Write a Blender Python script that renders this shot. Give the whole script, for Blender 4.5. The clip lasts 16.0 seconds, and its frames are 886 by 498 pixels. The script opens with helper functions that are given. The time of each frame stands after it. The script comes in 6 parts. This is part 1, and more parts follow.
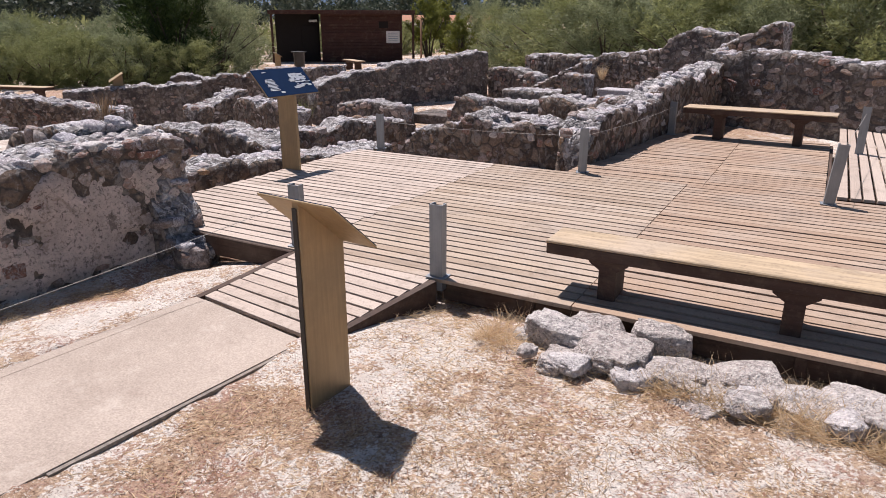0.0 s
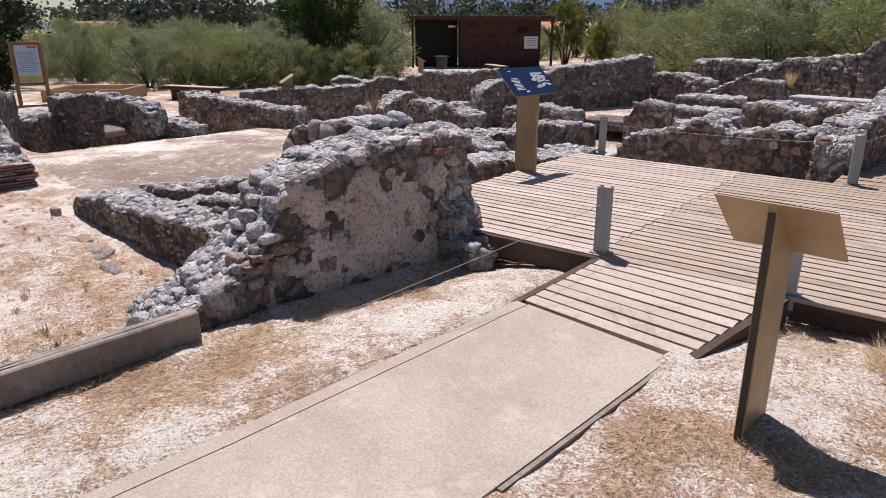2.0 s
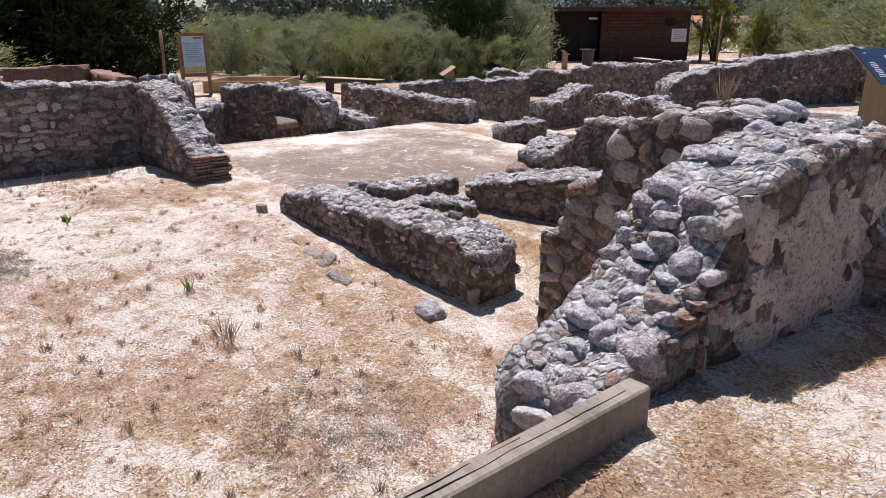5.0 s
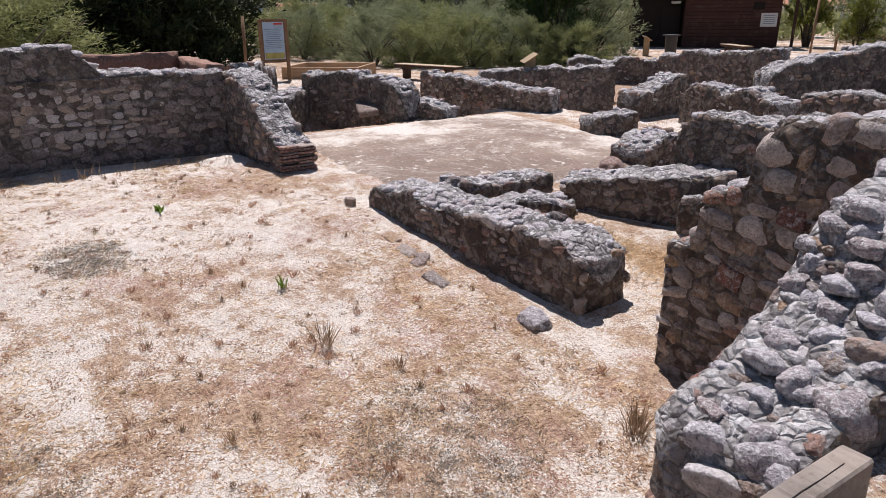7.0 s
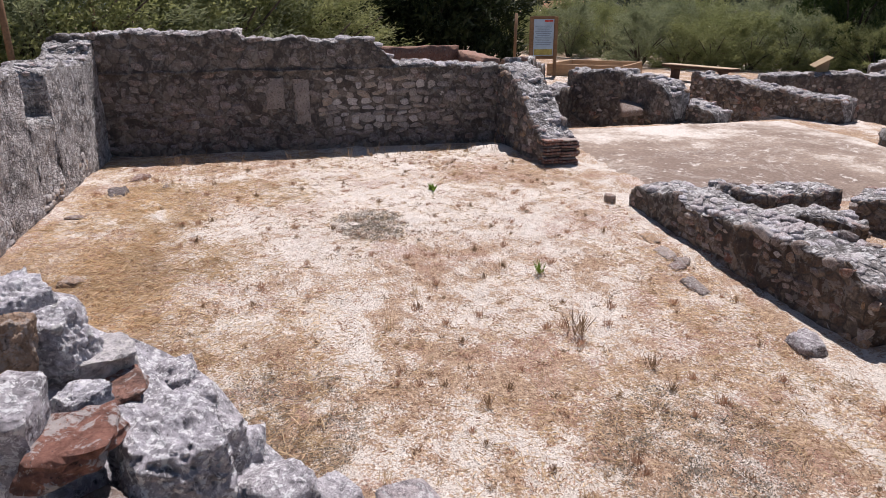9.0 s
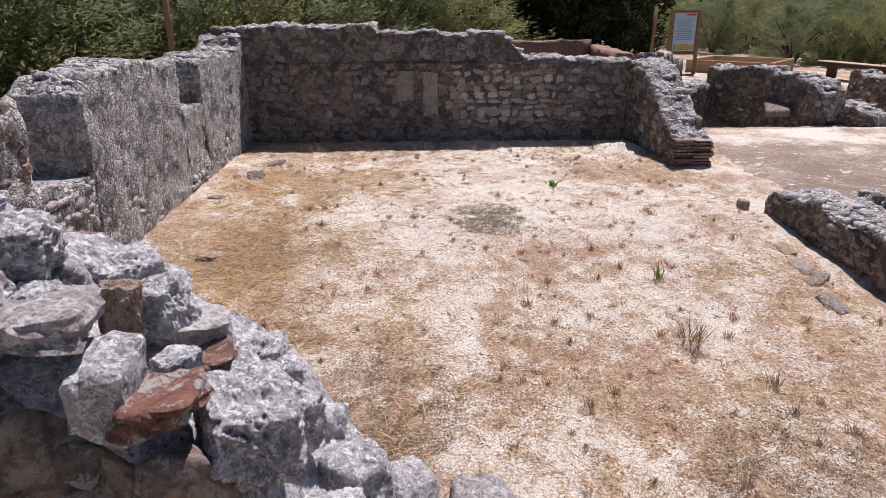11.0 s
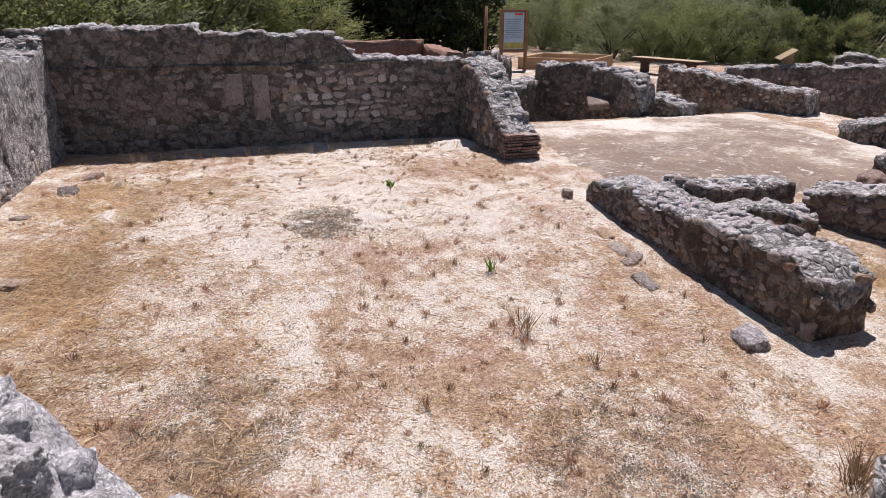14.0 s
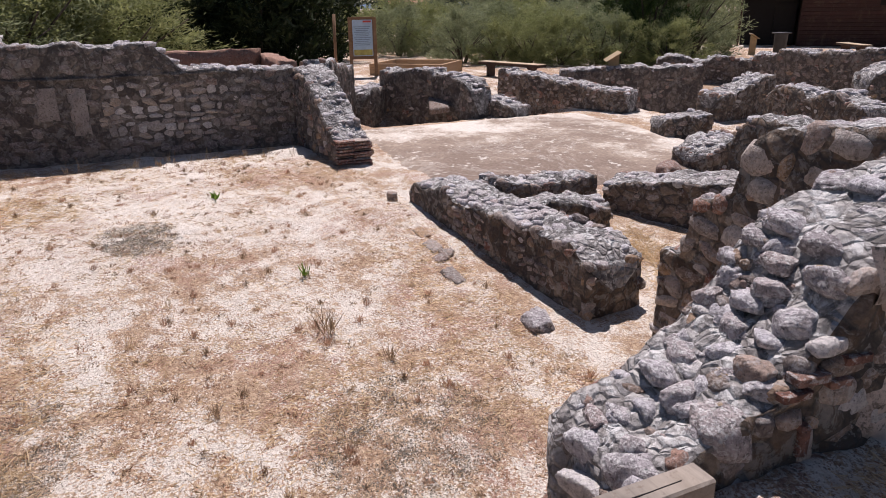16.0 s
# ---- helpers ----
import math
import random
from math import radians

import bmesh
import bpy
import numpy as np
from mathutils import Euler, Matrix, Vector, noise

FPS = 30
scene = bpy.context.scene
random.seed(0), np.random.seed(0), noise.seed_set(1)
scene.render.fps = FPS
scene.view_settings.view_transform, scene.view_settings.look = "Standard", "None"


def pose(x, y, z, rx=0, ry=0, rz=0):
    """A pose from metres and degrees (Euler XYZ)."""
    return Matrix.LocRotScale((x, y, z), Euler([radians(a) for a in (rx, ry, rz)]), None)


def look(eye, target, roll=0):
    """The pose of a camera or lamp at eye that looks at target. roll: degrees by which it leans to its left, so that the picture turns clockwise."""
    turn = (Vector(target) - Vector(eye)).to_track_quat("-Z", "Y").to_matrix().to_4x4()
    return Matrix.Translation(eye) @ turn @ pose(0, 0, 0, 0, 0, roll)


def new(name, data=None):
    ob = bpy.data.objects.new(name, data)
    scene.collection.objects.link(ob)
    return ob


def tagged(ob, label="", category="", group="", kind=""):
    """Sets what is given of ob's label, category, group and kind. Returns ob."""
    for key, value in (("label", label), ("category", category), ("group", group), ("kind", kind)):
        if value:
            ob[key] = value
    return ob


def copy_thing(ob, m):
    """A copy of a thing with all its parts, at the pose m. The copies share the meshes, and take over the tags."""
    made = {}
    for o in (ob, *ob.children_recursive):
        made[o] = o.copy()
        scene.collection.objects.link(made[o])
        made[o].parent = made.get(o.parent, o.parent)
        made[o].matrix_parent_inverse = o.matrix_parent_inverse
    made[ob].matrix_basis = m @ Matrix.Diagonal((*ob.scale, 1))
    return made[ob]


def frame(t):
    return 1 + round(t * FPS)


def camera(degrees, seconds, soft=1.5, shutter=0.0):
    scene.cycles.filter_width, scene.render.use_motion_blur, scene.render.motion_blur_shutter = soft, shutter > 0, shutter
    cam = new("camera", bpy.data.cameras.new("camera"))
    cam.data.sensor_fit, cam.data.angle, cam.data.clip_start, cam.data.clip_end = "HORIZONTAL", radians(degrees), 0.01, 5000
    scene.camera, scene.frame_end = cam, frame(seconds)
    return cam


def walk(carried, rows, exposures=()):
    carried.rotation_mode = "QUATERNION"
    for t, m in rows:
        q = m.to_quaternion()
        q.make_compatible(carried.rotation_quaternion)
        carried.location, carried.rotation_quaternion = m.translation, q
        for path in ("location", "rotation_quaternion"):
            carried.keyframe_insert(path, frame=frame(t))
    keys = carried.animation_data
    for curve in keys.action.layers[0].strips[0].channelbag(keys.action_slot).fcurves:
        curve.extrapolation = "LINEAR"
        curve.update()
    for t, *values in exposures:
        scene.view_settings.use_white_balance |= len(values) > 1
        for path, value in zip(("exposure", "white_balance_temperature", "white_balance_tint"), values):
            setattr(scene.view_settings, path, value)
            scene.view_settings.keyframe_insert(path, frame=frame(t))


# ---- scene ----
cam = camera(66.7, 16.0, soft=0.9)
METRES, EYE, TILT, LEAN, TURN = 5.53, 1.6, 0.0, 0.0, 34.4
ROWS = [
    (0.0, 0.0, 0.0, 0.0, 0.0, -18.68, -0.01),
    (0.5, -0.0598, 0.0029, -0.0041, 2.14, -18.54, 0.05),
    (1.0, -0.126, 0.0203, -0.009, 4.69, -18.29, -0.01),
    (1.5, -0.1855, 0.0291, -0.0115, 7.55, -18.3, -0.01),
    (2.0, -0.244, 0.0277, -0.0162, 9.16, -18.13, 0.05),
    (2.5, -0.308, 0.0391, -0.0184, 11.51, -17.95, 0.02),
    (3.0, -0.3697, 0.0428, -0.0244, 14.74, -17.42, -0.03),
    (3.5, -0.4215, 0.0536, -0.0358, 16.16, -17.4, 0.03),
    (4.0, -0.4804, 0.0935, -0.0456, 17.0, -17.77, 0.12),
    (6.5, -0.6529, 0.2182, -0.0498, 19.3, -19.62, 0.46),
    (7.0, -0.6652, 0.2058, -0.0427, 23.1, -19.55, 0.47),
    (7.5, -0.6713, 0.191, -0.0418, 28.54, -19.46, 0.43),
    (8.0, -0.6726, 0.1808, -0.0444, 33.37, -19.47, 0.48),
    (8.5, -0.677, 0.1716, -0.0464, 37.94, -19.55, 0.39),
    (9.0, -0.6823, 0.1578, -0.0459, 44.07, -19.55, 0.24),
    (9.5, -0.6839, 0.1497, -0.0462, 50.54, -19.61, 0.21),
    (12.0, -0.6654, 0.1865, -0.0457, 55.32, -19.97, 0.48),
    (12.5, -0.6639, 0.1929, -0.0448, 53.21, -20.05, 0.39),
    (13.0, -0.6604, 0.1984, -0.0434, 50.07, -20.08, 0.41),
    (13.5, -0.6548, 0.2035, -0.0438, 46.19, -20.05, 0.43),
    (14.0, -0.6525, 0.2041, -0.0441, 42.47, -20.09, 0.34),
    (14.5, -0.6454, 0.1992, -0.044, 39.65, -20.03, 0.24),
    (15.0, -0.6124, 0.2064, -0.0385, 37.44, -19.95, 0.46),
    (15.5, -0.5685, 0.226, -0.0356, 35.73, -19.99, 0.76),
    (16.0, -0.5352, 0.2557, -0.0389, 32.17, -19.72, 0.7),
]
walk(cam, [(t, pose(0, 0, EYE, TILT, LEAN, TURN) @ pose(METRES * x, METRES * y, METRES * z, 90 + pitch, roll, yaw)) for t, x, y, z, yaw, pitch, roll in ROWS],
     exposures=[(0.0, 0.36, 6520, 17), (2.5, 0.27, 6350, 16), (4.0, 0.39, 6270, 15), (6.5, 0.26, 6340, 15), (8.0, 0.21, 6440, 16), (13.5, 0.24, 6500, 16), (16.0, 0.19, 6540, 18)])

# ---------------------------------------------------------------- light
SUN_AZ = Vector((-0.915, 0.405, 0.0)).normalized()      # towards the sun, on the plan
SUN_EL = radians(65)
world = bpy.data.worlds.new("sky")
scene.world = world
world.use_nodes = True
wn = world.node_tree.nodes
sky = wn.new("ShaderNodeTexSky")
sky.sky_type = "NISHITA"
sky.sun_disc = False
sky.sun_elevation = SUN_EL
sky.sun_rotation = math.atan2(SUN_AZ.x, SUN_AZ.y)
sky.air_density, sky.dust_density, sky.ozone_density = 1.0, 0.35, 1.2
wn["Background"].inputs["Strength"].default_value = 0.057
world.node_tree.links.new(sky.outputs[0], wn["Background"].inputs["Color"])
sun = new("sun", bpy.data.lights.new("sun", "SUN"))
sun.data.energy, sun.data.angle, sun.data.color = 4.95, radians(0.55), (1.0, 0.955, 0.925)
to_sun = SUN_AZ * math.cos(SUN_EL) + Vector((0, 0, math.sin(SUN_EL)))
sun.matrix_world = look(to_sun * 50, (0, 0, 0))

# ---------------------------------------------------------------- materials
class Nodes:
    """A small builder for node materials."""
    def __init__(self, name):
        self.mat = bpy.data.materials.new(name)
        self.mat.use_nodes = True
        self.t = self.mat.node_tree
        self.bsdf = self.t.nodes["Principled BSDF"]
        self.tc = self.t.nodes.new("ShaderNodeNewGeometry")
        self.pos = self.tc.outputs["Position"]

    def put(self, socket, value):
        if hasattr(value, "is_linked") or isinstance(value, bpy.types.NodeSocket):
            self.t.links.new(value, socket)
        else:
            socket.default_value = value

    def node(self, kind, **ins):
        n = self.t.nodes.new(kind)
        for k, v in ins.items():
            self.put(n.inputs[k.replace("_", " ")], v)
        return n

    def noise(self, scale, detail=4.0, rough=0.6, vec=None, dist=0.0):
        n = self.node("ShaderNodeTexNoise", Scale=scale, Detail=detail, Roughness=rough, Distortion=dist)
        self.put(n.inputs["Vector"], vec if vec is not None else self.pos)
        return n.outputs["Fac"]

    def voro(self, scale, feature="F1", out="Distance", vec=None):
        n = self.t.nodes.new("ShaderNodeTexVoronoi")
        n.feature = feature
        n.inputs["Scale"].default_value = scale
        self.put(n.inputs["Vector"], vec if vec is not None else self.pos)
        return n.outputs[out]

    def ramp(self, fac, *stops):
        n = self.t.nodes.new("ShaderNodeValToRGB")
        e = n.color_ramp.elements
        while len(e) < len(stops):
            e.new(0.5)
        for el, (p, c) in zip(e, stops):
            el.position = p
            el.color = (*c, 1) if isinstance(c, tuple) else (c, c, c, 1)
        self.put(n.inputs["Fac"], fac)
        return n.outputs["Color"]

    def mix(self, fac, a, b, kind="MIX"):
        n = self.t.nodes.new("ShaderNodeMix")
        n.data_type, n.blend_type = "RGBA", kind
        self.put(n.inputs["Factor"], fac)
        for s, v in ((n.inputs[6], a), (n.inputs[7], b)):
            self.put(s, (*v, 1) if isinstance(v, tuple) and len(v) == 3 else v)
        return n.outputs[2]

    def math(self, op, a, b=0.0, clamp=False):
        n = self.t.nodes.new("ShaderNodeMath")
        n.operation, n.use_clamp = op, clamp
        self.put(n.inputs[0], a)
        self.put(n.inputs[1], b)
        return n.outputs[0]

    def stretch(self, sx, sy, sz, coords="Generated"):
        m = self.t.nodes.new("ShaderNodeMapping")
        m.inputs["Scale"].default_value = (sx, sy, sz)
        self.put(m.inputs["Vector"], self.pos if coords == "Position" else self.node("ShaderNodeTexCoord").outputs[coords])
        return m.outputs[0]

    def rand(self):
        """One number for each piece, joined or not."""
        o = self.t.nodes.new("ShaderNodeObjectInfo").outputs["Random"]
        return self.math("FRACT", self.math("ADD", o, self.tc.outputs["Random Per Island"]))

    def done(self, color, rough=0.9, height=None, strength=0.5, distance=0.02, metal=0.0, spec=0.3):
        self.put(self.bsdf.inputs["Base Color"], (*color, 1) if isinstance(color, tuple) and len(color) == 3 else color)
        self.put(self.bsdf.inputs["Roughness"], rough)
        self.bsdf.inputs["Metallic"].default_value = metal
        self.bsdf.inputs["Specular IOR Level"].default_value = spec
        if height is not None:
            b = self.node("ShaderNodeBump", Strength=strength, Distance=distance, Height=height)
            self.t.links.new(b.outputs[0], self.bsdf.inputs["Normal"])
        return self.mat


def stone_material(name, tints, lichen=0.5, dark=0.5, white=(0.50, 0.48, 0.47), grain=1.0, relief=0.018):
    m = Nodes(name)
    r = m.rand()
    base = m.ramp(r, *[(i / (len(tints) - 1), (c[0] * 0.98, c[1] * 0.98, c[2] * 1.07)) for i, c in enumerate(tints)])
    base = m.mix(0.95, base, m.ramp(m.noise(40, 9, 0.8), (0.30, 0.35), (0.5, 1.0), (0.70, 1.5)), "MULTIPLY")
    blot = m.noise(12 * grain, 9, 0.74, dist=0.5)
    base = m.mix(m.math("MULTIPLY", m.ramp(blot, (0.505, 0.0), (0.56, 1.0)), dark), base, (0.055, 0.05, 0.05))
    pale = m.noise(27 * grain, 9, 0.8, dist=0.4)
    base = m.mix(m.math("MULTIPLY", m.ramp(pale, (0.52, 0.0), (0.55, 1.0)), lichen), base, white)
    specks = m.noise(70, 5, 0.7)
    base = m.mix(m.ramp(specks, (0.60, 0.0), (0.66, 0.75)), base, (0.05, 0.045, 0.045))
    spot = m.voro(16, "F1", "Distance")
    base = m.mix(m.math("MULTIPLY", m.ramp(spot, (0.12, 1.0), (0.17, 0.0)), m.math("MULTIPLY", m.ramp(m.noise(2.6, 3, 0.6), (0.5, 0.0), (0.6, 1.0)), lichen)), base, (0.56, 0.55, 0.53))
    yel = m.noise(4.2, 6, 0.75)
    base = m.mix(m.math("MULTIPLY", m.ramp(yel, (0.66, 0.0), (0.70, 1.0)), 0.6), base, (0.44, 0.28, 0.08))
    h = m.math("ADD", m.math("MULTIPLY", m.voro(70), 0.5), m.math("ADD", m.noise(24, 9, 0.8), m.math("MULTIPLY", m.noise(120, 5, 0.7), 0.5)))
    return m.done(base, 0.95, h, 0.8, relief, spec=0.08)


STONE = stone_material("limestone_rubble", [(0.31, 0.25, 0.20), (0.19, 0.135, 0.10), (0.42, 0.35, 0.285), (0.13, 0.105, 0.092),
                                            (0.48, 0.41, 0.34), (0.31, 0.17, 0.115), (0.26, 0.205, 0.17), (0.42, 0.28, 0.16), (0.38, 0.30, 0.25)], 0.5, 0.3)
WEATHERED = stone_material("lichened_capping_stone", [(0.52, 0.49, 0.475), (0.36, 0.32, 0.30), (0.60, 0.57, 0.555), (0.45, 0.385, 0.345), (0.55, 0.52, 0.50), (0.42, 0.33, 0.285)], 0.7, 0.36, (0.76, 0.745, 0.74), 1.5, 0.026)
CREAM = stone_material("cream_limestone_rubble", [(0.50, 0.44, 0.365), (0.34, 0.295, 0.245), (0.58, 0.515, 0.44), (0.45, 0.35, 0.25), (0.54, 0.485, 0.42), (0.40, 0.35, 0.30)], 0.35, 0.3)
DUSKY = stone_material("dark_weathered_rubble", [(0.25, 0.205, 0.175), (0.33, 0.275, 0.235), (0.20, 0.165, 0.145), (0.38, 0.32, 0.265), (0.30, 0.215, 0.165), (0.28, 0.245, 0.215)], 0.45, 0.4)
PALE = stone_material("pale_limestone", [(0.58, 0.53, 0.47), (0.52, 0.49, 0.45), (0.64, 0.59, 0.52)], 0.6, 0.22, (0.66, 0.63, 0.59))
FOOTING = stone_material("whitish_weathered_limestone", [(0.58, 0.52, 0.445), (0.46, 0.395, 0.33), (0.64, 0.585, 0.51)], 0.6, 0.4, (0.74, 0.705, 0.65), 1.4, 0.03)
CRUST = stone_material("white_lichen_crusted_rock", [(0.62, 0.60, 0.59), (0.46, 0.41, 0.385), (0.68, 0.66, 0.65), (0.54, 0.50, 0.48), (0.52, 0.49, 0.48)], 1.0, 0.42, (0.88, 0.87, 0.875), 2.0, 0.03)
BRICK = stone_material("old_red_brick", [(0.27, 0.135, 0.095), (0.22, 0.115, 0.085), (0.31, 0.18, 0.13)], 0.7, 0.4)


def mortar_material(name, low, mid, high, lichen, scale=7.5, joint=1.0, white=(0.45, 0.43, 0.41)):
    m = Nodes(name)
    warp = m.t.nodes.new("ShaderNodeVectorMath")
    warp.operation = "MULTIPLY_ADD"
    m.put(warp.inputs[0], m.node("ShaderNodeTexNoise", Scale=3.0, Detail=3.0, Vector=m.pos).outputs["Color"])
    warp.inputs[1].default_value = (0.16, 0.16, 0.16)
    m.put(warp.inputs[2], m.pos)
    edge = m.voro(scale, "DISTANCE_TO_EDGE", vec=warp.outputs[0])
    cell = m.voro(scale, "F1", "Color", vec=warp.outputs[0])
    sep = m.node("ShaderNodeSeparateColor", Color=cell).outputs[0]
    stones = m.ramp(sep, (0.0, low), (0.35, mid), (0.7, high), (1.0, mid))
    base = m.mix(m.math("MULTIPLY", m.ramp(edge, (0.02, 1.0), (0.10, 0.0)), joint), stones, (0.14, 0.12, 0.105))
    base = m.mix(0.75, base, m.ramp(m.noise(30, 7, 0.72), (0.3, 0.4), (0.72, 1.3)), "MULTIPLY")
    base = m.mix(m.math("MULTIPLY", m.ramp(m.noise(2.3, 8, 0.78, dist=0.4), (0.49, 0.0), (0.56, 1.0)), 0.65), base, (0.07, 0.066, 0.066))
    base = m.mix(m.math("MULTIPLY", m.ramp(m.noise(9, 8, 0.75, dist=0.5), (0.53, 0.0), (0.57, 1.0)), lichen), base, white)
    h = m.math("ADD", m.math("MULTIPLY", m.ramp(edge, (0.0, 0.0), (0.22, 1.0)), 0.8), m.math("ADD", m.noise(20, 8, 0.75), m.math("MULTIPLY", m.voro(45), 0.4)))
    return m.done(base, 0.95, h, 0.85, 0.035, spec=0.1)


MORTAR = mortar_material("lime_mortar_rubble_core", (0.10, 0.073, 0.058), (0.205, 0.152, 0.12), (0.34, 0.27, 0.215), 0.4)
WALLTOP = mortar_material("lichened_broken_wall_top", (0.26, 0.24, 0.23), (0.42, 0.395, 0.385), (0.55, 0.525, 0.515), 0.8, 16.0, 0.35, (0.66, 0.65, 0.645))
ROUGHCAST = mortar_material("grey_lichened_roughcast", (0.40, 0.37, 0.365), (0.57, 0.535, 0.53), (0.68, 0.65, 0.645), 0.85, 26.0, 0.5, (0.80, 0.785, 0.79))
DARKWALL = mortar_material("dark_weathered_masonry", (0.13, 0.108, 0.096), (0.21, 0.175, 0.155), (0.31, 0.26, 0.225), 0.35, 6.5, 0.8)


def plaster_material(name, color):
    m = Nodes(name)
    base = m.mix(m.ramp(m.noise(5, 8, 0.75), (0.36, 0.0), (0.66, 1.0)), color, tuple(c * 0.66 for c in color))
    base = m.mix(m.ramp(m.noise(9, 7, 0.75, dist=0.8), (0.585, 0.0), (0.625, 0.8)), base, (0.17, 0.14, 0.12))
    base = m.mix(m.ramp(m.noise(40, 5, 0.7), (0.54, 0.0), (0.62, 0.7)), base, (0.10, 0.085, 0.075))
    base = m.mix(m.math("MULTIPLY", m.ramp(m.noise(1.7, 3, 0.6), (0.5, 0.0), (0.62, 0.5)), m.ramp(m.noise(4.2, 9, 0.62, dist=1.2), (0.485, 0.0), (0.498, 1.0), (0.511, 0.0))), base, (0.12, 0.095, 0.08))
    base = m.mix(m.ramp(m.noise(6, 8, 0.78, dist=0.7), (0.555, 0.0), (0.60, 0.55)), base, (0.28, 0.215, 0.175))
    base = m.mix(m.ramp(m.noise(16, 7, 0.75), (0.56, 0.0), (0.62, 0.6)), base, (0.52, 0.47, 0.42))
    h = m.math("ADD", m.noise(9, 9, 0.78), m.math("MULTIPLY", m.noise(50, 5, 0.7), 0.4))
    return m.done(base, 0.93, h, 0.9, 0.045, spec=0.12)


PLASTER = plaster_material("flaking_pink_lime_plaster", (0.74, 0.63, 0.575))
OLDPLASTER = plaster_material("grey_worn_plaster", (0.46, 0.40, 0.37))
OPUS = plaster_material("red_brown_waterproof_mortar", (0.42, 0.25, 0.19))


def ground_material():
    m = Nodes("dry_sand_and_straw")
    big = m.noise(0.5, 4, 0.6)
    mid = m.noise(2.1, 7, 0.7, dist=0.5)
    fine = m.noise(13, 7, 0.78)
    crumbs = m.noise(48, 6, 0.78)
    sand = m.ramp(fine, (0.28, (0.53, 0.455, 0.385)), (0.5, (0.735, 0.67, 0.60)), (0.72, (0.84, 0.79, 0.73)))
    straw = m.ramp(m.noise(26, 7, 0.78), (0.30, (0.10, 0.048, 0.026)), (0.45, (0.30, 0.18, 0.108)), (0.58, (0.54, 0.385, 0.255)), (0.75, (0.74, 0.60, 0.44)))
    red = m.ramp(m.noise(34, 6, 0.75), (0.3, (0.17, 0.08, 0.06)), (0.52, (0.42, 0.255, 0.20)), (0.72, (0.62, 0.475, 0.395)))
    cover = m.math("ADD", m.math("MULTIPLY", big, 0.5), m.math("ADD", m.math("MULTIPLY", mid, 0.55), m.math("MULTIPLY", m.math("SUBTRACT", crumbs, 0.5), 0.7)))
    away = m.t.nodes.new("ShaderNodeVectorMath")
    away.operation = "DISTANCE"
    m.put(away.inputs[0], m.pos)
    away.inputs[1].default_value = (-11.4, 0.5, -0.8)
    cover = m.math("SUBTRACT", cover, m.math("MULTIPLY", m.ramp(m.math("DIVIDE", away.outputs["Value"], 5.0), (0.35, 1.0), (1.0, 0.0)), 0.075))
    cover = m.math("ADD", cover, m.math("MULTIPLY", m.math("SUBTRACT", m.noise(6.5, 6, 0.75), 0.5), 0.45))
    near = m.t.nodes.new("ShaderNodeVectorMath")
    near.operation = "DISTANCE"
    m.put(near.inputs[0], m.pos)
    near.inputs[1].default_value = (-3.5, 0.5, -0.1)
    cover = m.math("SUBTRACT", cover, m.math("MULTIPLY", m.ramp(m.math("DIVIDE", near.outputs["Value"], 4.6), (0.4, 1.0), (1.0, 0.0)), 0.048))
    base = m.mix(m.ramp(cover, (0.474, 0.0), (0.502, 0.92)), sand, straw)
    base = m.mix(m.math("MULTIPLY", m.ramp(m.noise(1.0, 6, 0.72, dist=0.8), (0.52, 0.0), (0.60, 1.0)), m.ramp(crumbs, (0.44, 0.0), (0.54, 0.9))), base, red)
    base = m.mix(m.ramp(m.noise(85, 4, 0.75), (0.56, 0.0), (0.61, 0.8)), base, (0.11, 0.07, 0.05))
    base = m.mix(m.ramp(m.noise(110, 3, 0.7), (0.61, 0.0), (0.67, 0.55)), base, (0.76, 0.70, 0.62))
    h = m.math("ADD", m.math("MULTIPLY", fine, 0.9), m.math("ADD", crumbs, m.math("MULTIPLY", m.voro(60), 0.5)))
    return m.done(base, 0.97, h, 0.8, 0.026, spec=0.08)


GROUND = ground_material()


def mortar_floor_material():
    m = Nodes("worn_mortar_floor")
    lay = m.math("ADD", m.noise(0.45, 3, 0.5), m.math("MULTIPLY", m.math("SUBTRACT", m.noise(2.4, 8, 0.75), 0.5), 0.55))
    px = m.node("ShaderNodeSeparateXYZ", Vector=m.pos).outputs[0]
    lay = m.math("ADD", lay, m.math("MULTIPLY", m.math("ADD", px, 12.9), 0.055))
    base = m.ramp(lay, (0.38, (0.66, 0.60, 0.54)), (0.46, (0.52, 0.45, 0.385)), (0.52, (0.33, 0.26, 0.21)), (0.66, (0.25, 0.19, 0.155)))
    base = m.mix(0.8, base, m.ramp(m.noise(22, 8, 0.78), (0.3, 0.5), (0.7, 1.35)), "MULTIPLY")
    base = m.mix(m.ramp(m.noise(5, 7, 0.75), (0.58, 0.0), (0.63, 0.8)), base, (0.70, 0.655, 0.60))
    base = m.mix(m.ramp(m.noise(0.55, 7, 0.72, dist=0.8), (0.485, 0.0), (0.50, 0.28), (0.515, 0.0)), base, (0.72, 0.68, 0.63))
    return m.done(base, 0.95, m.noise(22, 8, 0.75), 0.7, 0.025, spec=0.1)


FLOOR = mortar_floor_material()


